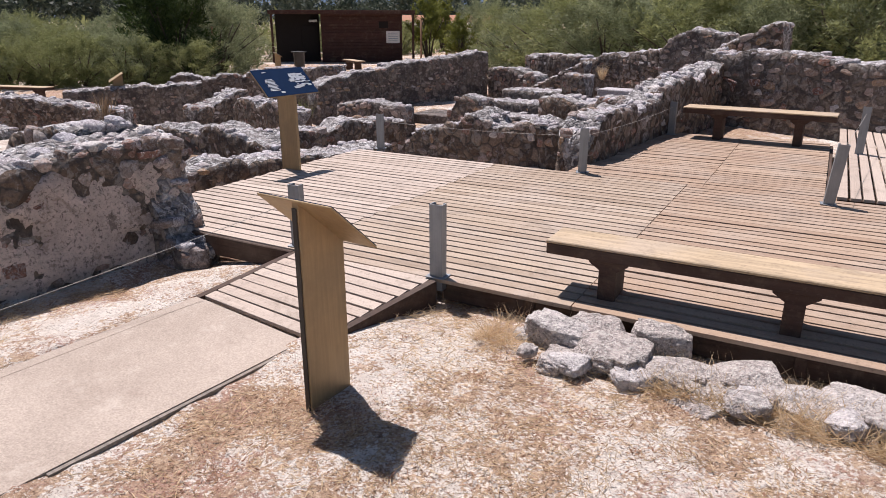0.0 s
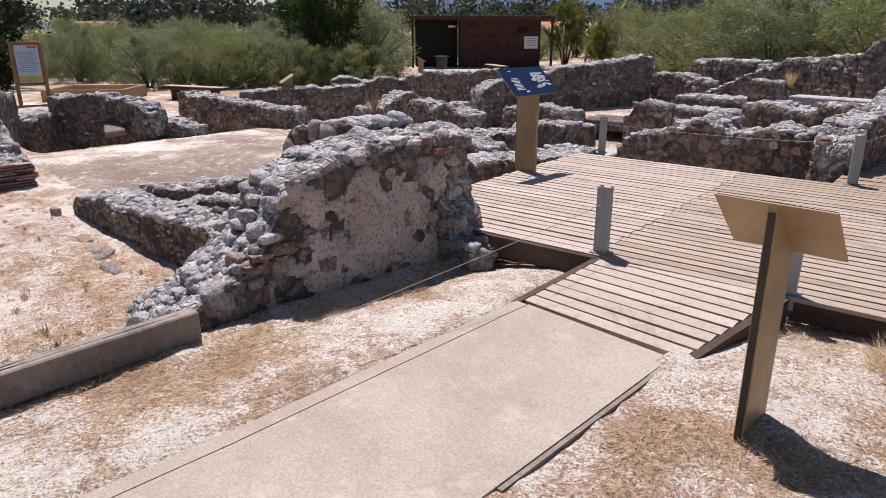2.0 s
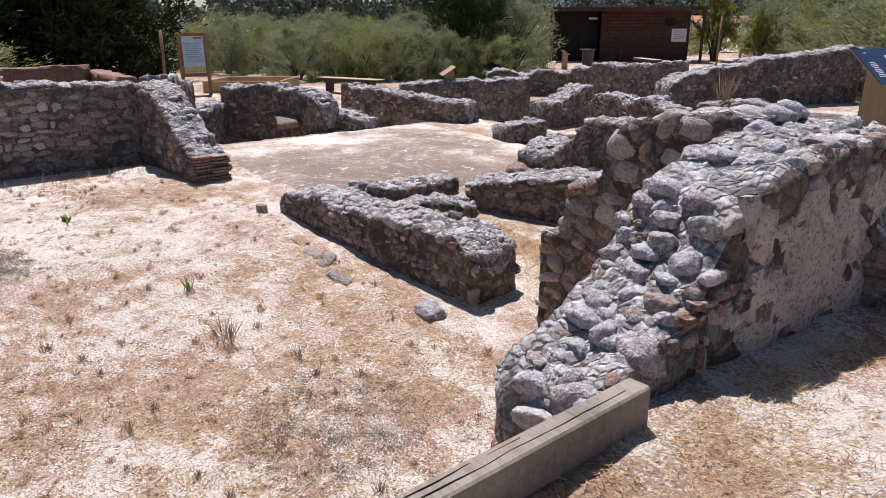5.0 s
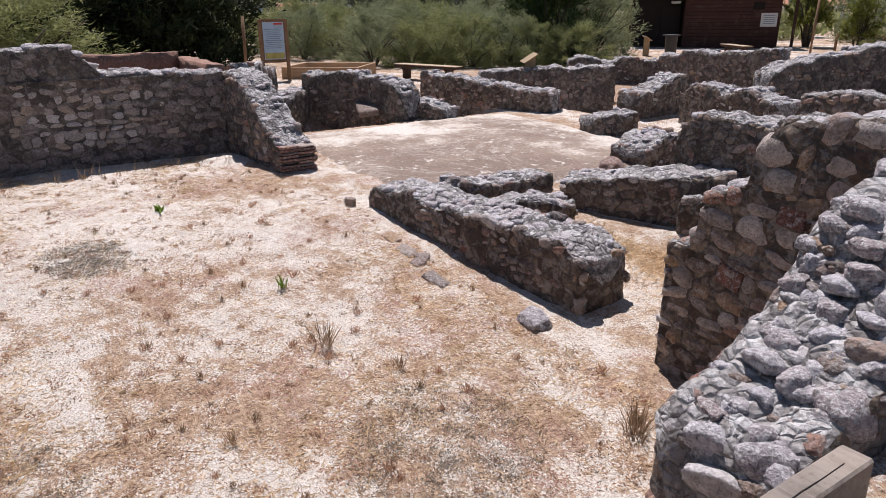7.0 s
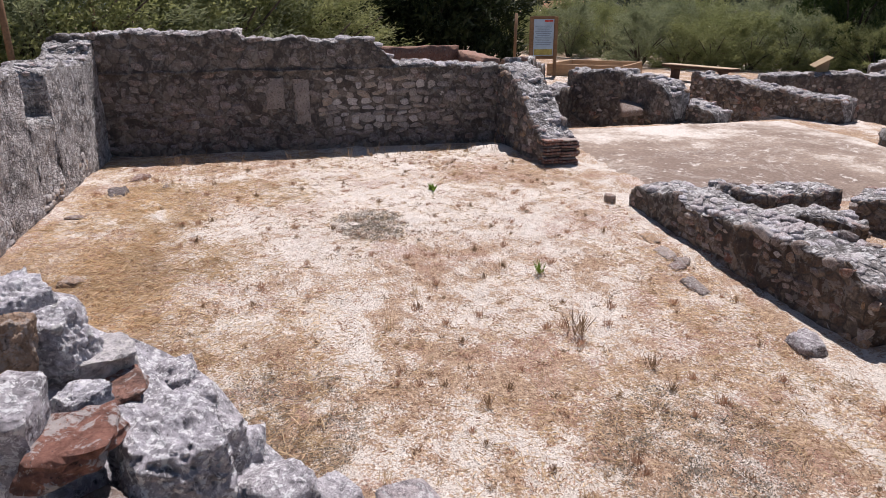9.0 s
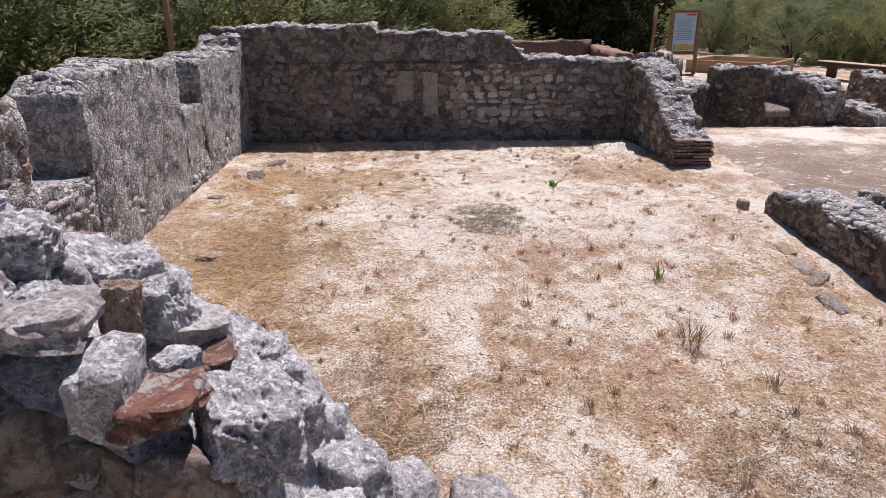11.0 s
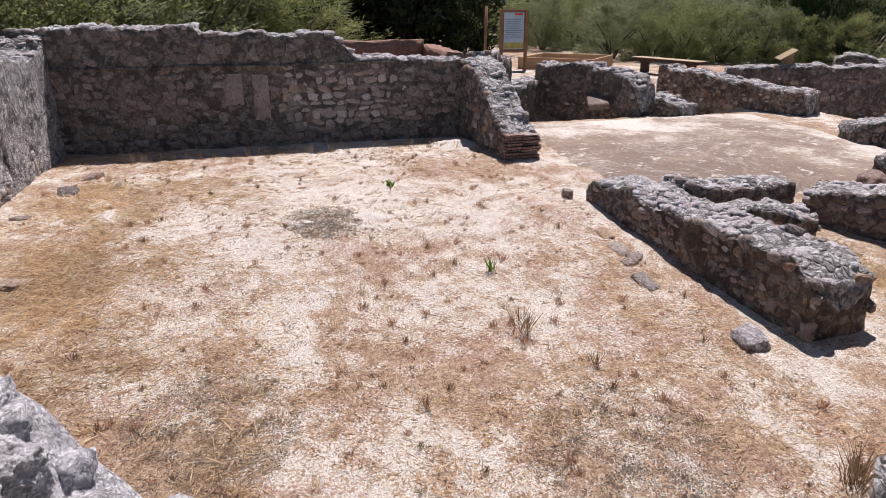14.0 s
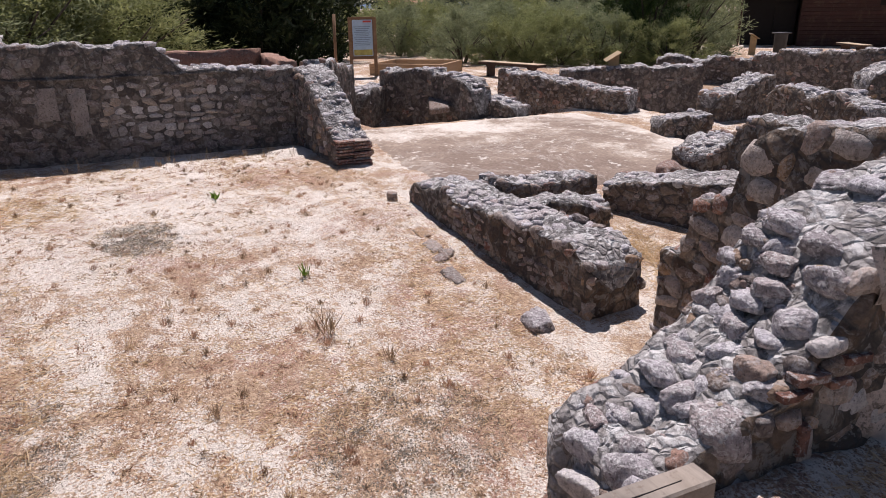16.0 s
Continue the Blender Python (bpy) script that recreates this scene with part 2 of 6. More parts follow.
def path_material():
    m = Nodes("pinkish_washed_concrete")
    base = m.ramp(m.noise(1.7, 6, 0.65), (0.35, (0.35, 0.29, 0.24)), (0.65, (0.43, 0.362, 0.303)))
    base = m.mix(0.6, base, m.ramp(m.noise(110, 3, 0.65), (0.30, 0.6), (0.5, 1.0), (0.72, 1.4)), "MULTIPLY")
    base = m.mix(m.ramp(m.noise(5, 8, 0.75), (0.55, 0.0), (0.70, 0.4)), base, (0.60, 0.53, 0.46))
    base = m.mix(m.ramp(m.noise(3.1, 7, 0.75), (0.58, 0.0), (0.70, 0.35)), base, (0.26, 0.20, 0.165))
    return m.done(base, 0.92, m.noise(110, 4, 0.65), 0.35, 0.008, spec=0.15)


PATH = path_material()


def wood_material(name, tints, rough=0.75, knots=True, worn=0.35):
    m = Nodes(name)
    r = m.rand()
    v = m.stretch(1.6, 26, 26, "Object")
    shift = m.t.nodes.new("ShaderNodeVectorMath")
    m.put(shift.inputs[0], v)
    comb = m.node("ShaderNodeCombineXYZ", X=m.math("MULTIPLY", r, 37.0), Y=m.math("MULTIPLY", r, 91.0), Z=0.0)
    m.put(shift.inputs[1], comb.outputs[0])
    grain = m.noise(1.3, 6, 0.62, vec=shift.outputs[0], dist=0.8)
    base = m.ramp(r, *[(i / (len(tints) - 1), c) for i, c in enumerate(tints)])
    base = m.mix(0.8, base, m.ramp(grain, (0.30, 0.55), (0.52, 1.0), (0.72, 1.22)), "MULTIPLY")
    base = m.mix(m.math("MULTIPLY", m.ramp(m.noise(1.6, 5, 0.65), (0.46, 0.0), (0.62, 1.0)), worn), base, (0.44, 0.37, 0.31))
    if knots:
        base = m.mix(m.ramp(m.voro(2.1, "F1", "Distance", vec=m.stretch(1, 1, 1, "Position")), (0.03, 0.65), (0.06, 0.0)), base, (0.10, 0.055, 0.035))
    base = m.mix(m.ramp(m.noise(42, 4, 0.7), (0.56, 0.0), (0.68, 0.45)), base, (0.13, 0.09, 0.065))
    base = m.mix(m.ramp(m.noise(3.2, 7, 0.75, dist=0.6), (0.52, 0.0), (0.66, 0.4)), base, (0.17, 0.125, 0.09))
    return m.done(base, rough, grain, 0.35, 0.006, spec=0.3)


DECKWOOD = wood_material("weathered_deck_pine", [(0.43, 0.335, 0.25), (0.35, 0.265, 0.195), (0.48, 0.385, 0.295), (0.39, 0.30, 0.225)], worn=0.5)
DECKPALE = wood_material("bleached_deck_pine", [(0.51, 0.42, 0.35), (0.45, 0.365, 0.30), (0.55, 0.46, 0.385)], worn=0.5)
DECKRED = wood_material("reddish_deck_pine", [(0.41, 0.295, 0.21), (0.345, 0.24, 0.17), (0.45, 0.335, 0.245)], worn=0.35)
BEAMWOOD = wood_material("near_black_joist", [(0.06, 0.036, 0.026), (0.07, 0.042, 0.03)], knots=False, worn=0.1)
BENCHTOP = wood_material("yellowed_pine_seat", [(0.47, 0.36, 0.235), (0.44, 0.33, 0.215)], worn=0.4)
BENCHLEG = wood_material("dark_brown_stained_wood", [(0.07, 0.04, 0.03), (0.06, 0.034, 0.027)], knots=False, worn=0.05)
SLEEPER = wood_material("grey_railway_sleeper_oak", [(0.21, 0.18, 0.155), (0.23, 0.20, 0.17)], 0.9, worn=0.45)
CLADDING = wood_material("dark_red_brown_cladding", [(0.065, 0.028, 0.022), (0.055, 0.025, 0.02), (0.075, 0.032, 0.026)], knots=False, worn=0.0)
SIGNWOOD = wood_material("brown_sign_timber", [(0.24, 0.14, 0.075), (0.22, 0.125, 0.07)], knots=False, worn=0.1)
PLANTERWOOD = wood_material("orange_brown_planter_timber", [(0.45, 0.29, 0.165), (0.40, 0.255, 0.145)], knots=False, worn=0.1)


def metal_material(name, color, rough, metal, stain):
    m = Nodes(name)
    base = m.mix(m.ramp(m.noise(3.5, 6, 0.7), (0.42, 0.0), (0.70, 0.7)), color, stain)
    base = m.mix(0.5, base, m.ramp(m.noise(2.2, 4, 0.6, vec=m.stretch(30, 30, 1.5, "Position")), (0.3, 0.75), (0.7, 1.15)), "MULTIPLY")
    return m.done(base, m.math("ADD", m.math("MULTIPLY", m.noise(9, 5, 0.6), 0.3), rough - 0.12), m.noise(60, 3, 0.6), 0.08, 0.004, metal, 0.5)


BRONZE = metal_material("dull_golden_brown_sheet_metal", (0.42, 0.30, 0.165), 0.48, 0.35, (0.29, 0.21, 0.125))
GALV = metal_material("galvanised_steel", (0.30, 0.32, 0.34), 0.5, 0.55, (0.20, 0.215, 0.235))
DARKMETAL = metal_material("dark_metal_edge", (0.05, 0.045, 0.04), 0.5, 0.3, (0.09, 0.075, 0.06))
BIN = metal_material("dark_bin_metal", (0.035, 0.035, 0.04), 0.5, 0.2, (0.06, 0.06, 0.06))


def plain(name, color, rough=0.6, var=0.15):
    m = Nodes(name)
    base = m.mix(m.ramp(m.noise(7, 5, 0.65), (0.35, 0.0), (0.7, 1.0)), color, tuple(c * (1 - var) for c in color))
    return m.done(base, rough, m.noise(40, 4, 0.6), 0.1, 0.004)


PANELBLUE = plain("dark_blue_printed_panel", (0.012, 0.028, 0.07), 0.22)
PRINT = plain("white_print", (0.62, 0.66, 0.70), 0.4)
POSTER = plain("pale_blue_printed_poster", (0.42, 0.56, 0.70), 0.4)
POSTERRED = plain("red_print", (0.55, 0.07, 0.05), 0.4)
POSTERYEL = plain("yellow_and_green_print", (0.50, 0.44, 0.13), 0.4, 0.5)
POSTERTXT = plain("grey_blue_print", (0.20, 0.27, 0.36), 0.4)
PAPER = plain("white_notice_paper", (0.74, 0.74, 0.73), 0.5)
ROPE = plain("thin_steel_cable", (0.42, 0.40, 0.37), 0.5)
ROOFMAT = plain("dark_roof_edge", (0.05, 0.035, 0.03), 0.7)
# near-black that paints the shade inside openings and recesses
DARK = plain("painted_recess_shade", (0.018, 0.014, 0.013), 0.8)
WHITEWALL = plain("whitewashed_render", (0.72, 0.70, 0.67), 0.8)
TERRACOTTA = plain("terracotta_roof", (0.42, 0.20, 0.12), 0.8)


def leaf_material(name, low, high, trans=0.25):
    m = Nodes(name)
    base = m.ramp(m.tc.outputs["Random Per Island"], (0.0, low), (1.0, high))
    base = m.mix(0.5, base, m.ramp(m.noise(0.8, 4, 0.6), (0.3, 0.6), (0.7, 1.3)), "MULTIPLY")
    m.bsdf.inputs["Transmission Weight"].default_value = 0.0
    mat = m.done(base, 0.6, spec=0.2)
    tr = m.node("ShaderNodeBsdfTranslucent", Color=base)
    mx = m.node("ShaderNodeMixShader", Fac=trans)
    m.t.links.new(m.bsdf.outputs[0], mx.inputs[1])
    m.t.links.new(tr.outputs[0], mx.inputs[2])
    m.t.links.new(mx.outputs[0], m.t.nodes["Material Output"].inputs["Surface"])
    return mat


TAMARISK = leaf_material("grey_green_feathery_foliage", (0.13, 0.155, 0.078), (0.32, 0.345, 0.195), 0.45)
OLIVEGREEN = leaf_material("olive_green_foliage", (0.14, 0.16, 0.06), (0.32, 0.335, 0.145), 0.45)
PINE = leaf_material("dark_pine_needles", (0.018, 0.028, 0.012), (0.045, 0.062, 0.022), 0.2)
JUNIPER = leaf_material("dark_green_conifer_foliage", (0.035, 0.06, 0.018), (0.085, 0.12, 0.035), 0.25)
YOUNGGREEN = leaf_material("yellow_green_leaves", (0.13, 0.15, 0.03), (0.21, 0.22, 0.05), 0.4)
FARPINE = leaf_material("distant_pine_wood", (0.035, 0.052, 0.04), (0.08, 0.10, 0.07), 0.25)
GREYMOSS = leaf_material("grey_dry_moss", (0.20, 0.178, 0.148), (0.44, 0.40, 0.34), 0.3)
STRAW = leaf_material("dry_straw", (0.52, 0.37, 0.22), (0.80, 0.64, 0.43), 0.5)
DRYRED = leaf_material("dry_reddish_weed", (0.36, 0.20, 0.135), (0.60, 0.40, 0.28), 0.45)
DRYBROWN = leaf_material("dry_brown_stalks", (0.20, 0.13, 0.085), (0.42, 0.30, 0.19), 0.35)
WEED = leaf_material("fresh_green_weed", (0.12, 0.20, 0.03), (0.22, 0.32, 0.06), 0.3)
BARK = plain("grey_brown_bark", (0.11, 0.085, 0.065), 0.95, 0.5)
# distance haze is put into the hills' blue base colour
HILL = plain("painted_haze_hill", (0.11, 0.17, 0.27), 1.0, 0.1)

# ---------------------------------------------------------------- builders
def mesh_ob(name, verts, faces, mat, parent=None, smooth=False):
    me = bpy.data.meshes.new(name)
    me.from_pydata(verts, [], faces)
    me.materials.append(mat)
    if smooth:
        me.shade_smooth()
    ob = new(name, me)
    ob.parent = parent
    return ob


def part(name, bm, mat, parent=None, label="", smooth=False):
    me = bpy.data.meshes.new(name)
    bm.to_mesh(me)
    bm.free()
    me.materials.append(mat)
    if smooth:
        me.shade_smooth()
    ob = new(name, me)
    ob.parent = parent
    if label:
        ob["label"] = label
    return ob


def box(size, at=(0, 0, 0), turn=None, bevel=0.006):
    """A bmesh box with worn edges."""
    bm = bmesh.new()
    bmesh.ops.create_cube(bm, size=1.0, matrix=Matrix.Diagonal((*size, 1)))
    if bevel:
        bmesh.ops.bevel(bm, geom=bm.edges[:], offset=min(bevel, min(size) * 0.3), segments=1, affect="EDGES", profile=0.5)
    m = Matrix.Translation(at)
    if turn is not None:
        m = m @ turn
    bm.transform(m)
    return bm


def empty(name, m=None):
    ob = new(name)
    ob.empty_display_size = 0.1
    if m is not None:
        ob.matrix_world = m
    return ob


def tube(points, r, mat, name, parent=None, sides=6, label=""):
    """A round bar along points."""
    verts, faces = [], []
    pts = [Vector(p) for p in points]
    for i, p in enumerate(pts):
        d = (pts[min(i + 1, len(pts) - 1)] - pts[max(i - 1, 0)]).normalized()
        a = d.orthogonal().normalized()
        b = d.cross(a)
        rr = r[i] if isinstance(r, (list, tuple)) else r
        for k in range(sides):
            an = 2 * math.pi * k / sides
            verts.append(p + rr * (math.cos(an) * a + math.sin(an) * b))
    for i in range(len(pts) - 1):
        for k in range(sides):
            k2 = (k + 1) % sides
            faces.append((i * sides + k, i * sides + k2, (i + 1) * sides + k2, (i + 1) * sides + k))
    faces.append(tuple(range(sides - 1, -1, -1)))
    faces.append(tuple((len(pts) - 1) * sides + k for k in range(sides)))
    ob = mesh_ob(name, verts, faces, mat, parent, True)
    if label:
        ob["label"] = label
    return ob


def rock_mesh(rng, blocky, name="stone"):
    """A worn stone of unit size with rounded corners and uneven faces, eighty triangles."""
    bm = bmesh.new()
    bmesh.ops.create_icosphere(bm, subdivisions=2, radius=0.5)
    o = Vector((rng.uniform(-50, 50), rng.uniform(-50, 50), rng.uniform(-50, 50)))
    cuts = [(Vector((rng.gauss(0, 1), rng.gauss(0, 1), rng.gauss(0, 1))).normalized(), rng.uniform(0.40, 0.50)) for _ in range(5)]
    for v in bm.verts:
        n = v.co.normalized()
        q = max(abs(n.x), abs(n.y), abs(n.z))
        c = n.lerp(n / q, blocky) * 0.49 * (1 + 0.17 * noise.noise(n * 1.6 + o))
        for k, d in cuts:
            c -= k * max(0.0, c.dot(k) - d) * 0.9
        v.co = c
    me = bpy.data.meshes.new(name)
    bm.to_mesh(me)
    bm.free()
    me.shade_smooth()
    return me


def craggy_mesh(rng, sub=4, rough=1.0, name="stone"):
    """A weathered, pitted boulder of unit size."""
    bm = bmesh.new()
    bmesh.ops.create_icosphere(bm, subdivisions=sub, radius=0.5)
    o = Vector((rng.uniform(-50, 50), rng.uniform(-50, 50), rng.uniform(-50, 50)))
    cuts = [(Vector((rng.gauss(0, 1), rng.gauss(0, 1), rng.gauss(0, 1))).normalized(), rng.uniform(0.38, 0.47)) for _ in range(6)]
    for v in bm.verts:
        n = v.co.normalized()
        q = max(abs(n.x), abs(n.y), abs(n.z))
        c = n.lerp(n / q, 0.55) * 0.45
        d, pts = noise.voronoi(c * 3.2 + o)
        crag = min(1.0, (d[1] - d[0]) * 2.2)
        fr = noise.fractal(c * 3.0 + o, 0.9, 2.1, 5)
        c = c * (1 + (0.09 + 0.10 * rough) * fr + 0.20 * rough * crag) + n * rough * (0.045 * noise.noise(c * 11 + o) + 0.03 * noise.noise(c * 24 + o))
        for k, h in cuts:
            c -= k * max(0.0, c.dot(k) - h) * 0.85
        v.co = c
    me = bpy.data.meshes.new(name)
    bm.to_mesh(me)
    bm.free()
    me.shade_smooth()
    return me


def crust_mesh(rng, name="stone"):
    """A deeply pitted, lichen-crusted rock of unit size."""
    bm = bmesh.new()
    bmesh.ops.create_icosphere(bm, subdivisions=6, radius=0.5)
    o = Vector((rng.uniform(-50, 50), rng.uniform(-50, 50), rng.uniform(-50, 50)))
    for v in bm.verts:
        n = v.co.normalized()
        q = max(abs(n.x), abs(n.y), abs(n.z))
        c = n.lerp(n / q, 0.6) * 0.45
        ridge = 0.5 - abs(noise.noise(c * 3.3 + o)) * 1.4
        d, _ = noise.voronoi(c * 6.5 + o)
        pit = max(0.0, 0.32 - d[0]) * (1 if noise.noise(c * 2.1 - o) > -0.1 else 0)
        k = 1 + 0.24 * noise.noise(c * 1.7 + o) + 0.15 * ridge - 0.55 * pit
        v.co = c * k + n * (0.035 * noise.noise(c * 10 + o) + 0.028 * noise.noise(c * 21 - o) + 0.016 * noise.noise(c * 44 + o))
    me = bpy.data.meshes.new(name)
    bm.to_mesh(me)
    bm.free()
    me.shade_smooth()
    return me


rng = random.Random(7)


def with_material(me, mat):
    c = me.copy()
    c.materials.clear()
    c.materials.append(mat)
    return c


ROCK_SHAPES = [rock_mesh(rng, rng.uniform(0.65, 0.9)) for _ in range(12)]
CRAG_SHAPES = [craggy_mesh(rng, 4, 0.6) for _ in range(7)]
BRICK_SHAPES = []
for k in range(3):
    bm = box((1, 1, 1), (0, 0, 0), None, 0.07)
    for v in bm.verts:
        v.co += 0.05 * noise.noise_vector(v.co * 2.0 + Vector((k * 7.0, 0, 0)))
    me = bpy.data.meshes.new("brick")
    bm.to_mesh(me)
    bm.free()
    me.materials.append(BRICK)
    BRICK_SHAPES.append(me)
MID_SHAPES = [craggy_mesh(rng, 3, 0.45) for _ in range(7)]
HERO_SHAPES = [craggy_mesh(rng, 5, 0.4) for _ in range(6)]
CRUST_SHAPES = [crust_mesh(rng) for _ in range(6)]
COBBLE_SHAPES = [craggy_mesh(rng, 4, 0.5) for _ in range(7)]
SLAB_SHAPES = []
for k in range(4):
    bm = box((0.98, 0.98, 0.98), (0, 0, 0), None, 0.06)
    bmesh.ops.subdivide_edges(bm, edges=bm.edges[:], cuts=5, use_grid_fill=True)
    for v in bm.verts:
        v.co += 0.20 * noise.noise_vector(v.co * 1.3 + Vector((k * 9.0, 3, 0))) + 0.06 * noise.noise_vector(v.co * 6.0 + Vector((k * 5.0, 0, 0)))
    me = bpy.data.meshes.new("stone")
    bm.to_mesh(me)
    bm.free()
    SLAB_SHAPES.append(me)
ROCKS = {m.name: [with_material(s, m) for s in ROCK_SHAPES] for m in (STONE, WEATHERED, PALE, BRICK, CRUST, CREAM, DUSKY)}
COBBLES = {m.name: [with_material(s, m) for s in COBBLE_SHAPES] for m in (STONE, WEATHERED, PALE, CRUST, CREAM, DUSKY)}
HEROES = {m.name: [with_material(s, m) for s in HERO_SHAPES] for m in (STONE, WEATHERED, PALE, FOOTING, CRUST)}
MIDS = {m.name: [with_material(s, m) for s in MID_SHAPES] for m in (STONE, WEATHERED, PALE, CRUST, CREAM, DUSKY)}
CRAGS = {m.name: [with_material(s, m) for s in CRAG_SHAPES] for m in (STONE, WEATHERED, PALE, CRUST)}


def stone_at(parent, mat, at, dims, turn=0.0, tilt=(0, 0), crag=False, name="stone", r=None):
    """One stone as a part of its wall."""
    r = r or rng
    me = r.choice(BRICK_SHAPES if mat is BRICK else (HEROES if crag == 2 else MIDS if crag == 3 else COBBLES if crag == 4 else CRAGS if crag else ROCKS)[mat.name])
    ob = new(name, me)
    ob.matrix_basis = Matrix.LocRotScale(at, Euler((tilt[0], tilt[1], turn)), dims)
    ob.parent = parent
    return ob


def top_of(prof, f):
    for (a, za), (b, zb) in zip(prof, prof[1:]):
        if f <= b:
            return za + (zb - za) * (f - a) / max(b - a, 1e-6)
    return prof[-1][1]


def ruin_wall(name, p0, p1, th, base, prof, label, core=None, face=STONE, cap=WEATHERED, size=0.2, res=0.07, rag=0.05, faces="+-",
              limit=220, fill=0.85, proud=0.026, crag_caps=False, seed=1, blank=None, pick=None, ends="01", tops=True, category="stone wall", top_mat=None, capped=0.6, relief=0.034, crumble=0.0):
    """A ruined rubble wall from p0 to p1: a rough mortar core with a ragged top, and its stones as parts.
    prof: (share of the length, height) rows; faces: the sides that carry stones, + on the left of p0 to p1; blank(s, z): no stones there."""
    r = random.Random(seed)
    core = core or MORTAR
    top_mat = top_mat or WALLTOP
    a, b = Vector((*p0, 0)), Vector((*p1, 0))
    L = (b - a).length
    if crumble:
        cut = [k / max(2, int(L / 0.11)) for k in range(max(2, int(L / 0.11)) + 1)]
        step = {}
        for f in cut:
            step.setdefault(int(f * L / 0.38 + r.uniform(-0.25, 0.25)), r.uniform(-1, 0.7))
        prof = [(f, top_of(prof, f) + crumble * (step[min(step, key=lambda q: abs(q - f * L / 0.38))] + r.uniform(-0.25, 0.25))) for f in cut]
    d = (b - a) / L
    n = Vector((-d.y, d.x, 0))
    o = Vector((seed * 3.7, seed * 1.3, 0))
    zmax = max(z for _, z in prof)
    ns, nv, nt = max(4, int(L / res)), max(4, int((zmax - base) / res)), max(3, int(th / res))
    loop = [(1, k / nv) for k in range(nv + 1)] + [(1 - 2 * k / nt, 1) for k in range(1, nt)] + [(-1, 1 - k / nv) for k in range(nv + 1)]
    m = len(loop)
    verts, faces_ = [], []
    cap_steps = 3
    rows = [(0, 1 - (k + 1) / (cap_steps + 1)) for k in range(cap_steps - 1, -1, -1)] + [(i / ns, 1.0) for i in range(ns + 1)] \
        + [(1, 1 - (k + 1) / (cap_steps + 1)) for k in range(cap_steps)]
    for f, shrink in rows:
        zt = top_of(prof, f)
        for u, v in loop:
            zz = base + (zt - base) * v
            p = a + d * (f * L) + n * (u * th / 2)
            p.z = zz
            q = p * 1.0 + o
            dist, _ = noise.voronoi(q * (0.62 / size))
            bulge = min(1.0, (dist[1] - dist[0]) * 3.2) * relief + noise.fractal(q * 2.3, 0.8, 2.0, 4) * 0.022
            if v >= 0.999:
                p.z += rag * noise.fractal(q * 3.1, 0.7, 2.1, 4) + bulge * 0.7 + 0.022 * noise.noise(q * 17) - (0.012 if abs(u) > 0.95 else 0)
            else:
                p += n * (bulge * (1 if u > 0 else -1))
            if shrink < 1:
                mid = a + d * (f * L)
                mid.z = base + (zt - base) * 0.45
                w = mid.lerp(p, shrink)
                p = w + d * ((-1 if f == 0 else 1) * (0.05 * (1 - shrink) + bulge))
                p.z = base if v == 0 else max(p.z, base)
            verts.append(p)
    for i in range(len(rows) - 1):
        for k in range(m - 1):
            faces_.append((i * m + k, i * m + k + 1, (i + 1) * m + k + 1, (i + 1) * m + k))
    last = (len(rows) - 1) * m
    faces_.append(tuple(range(m - 1, -1, -1)))
    faces_.append(tuple(last + k for k in range(m)))
    ob = mesh_ob(name, verts, faces_, core, None, True)
    ob.data.materials.append(top_mat)
    top_index = np.zeros(len(faces_), dtype=np.int32)
    per = m - 1
    for q in range((len(rows) - 1) * per):
        if nv - 1 <= q % per < nv + nt:
            top_index[q] = 1
    ob.data.polygons.foreach_set("material_index", top_index)
    tagged(ob, label, category, "", "structure")
    # the stones: faces, ends, top
    turn = math.atan2(d.y, d.x)
    todo = []

    def side_stones(origin, along, out, length, top, ang):
        z = base + 0.02
        while z < zmax:
            h = r.uniform(0.55, 1.05) * size * 0.85
            s = r.uniform(-0.05, 0.05)
            while s < length:
                w = r.uniform(0.55, 1.6) * size
                c = s + w / 2
                if 0 < c < length and z + h * 0.7 < top(c) and r.random() < fill and not (blank and blank(c, z + h / 2, out.dot(n) > 0)):
                    dep = r.uniform(0.5, 0.8) * size
                    at = origin + along * c + out * (th * 0 + r.uniform(0.4, 1.5) * proud - dep * 0.42)
                    at.z = z + h / 2 + r.uniform(-0.16, 0.16) * size
                    mt = (pick and pick(c, z, r)) or (BRICK if r.random() < 0.04 else PALE if r.random() < 0.06 else face)
                    todo.append((mt, at, (w * r.uniform(0.9, 1.12), dep, h * r.uniform(0.75, 1.3)), ang + r.uniform(-0.08, 0.08), (r.uniform(-0.1, 0.1), r.uniform(-0.3, 0.3)), 3 if crag_caps else False))
                s += w * 0.97
            z += h * 0.95

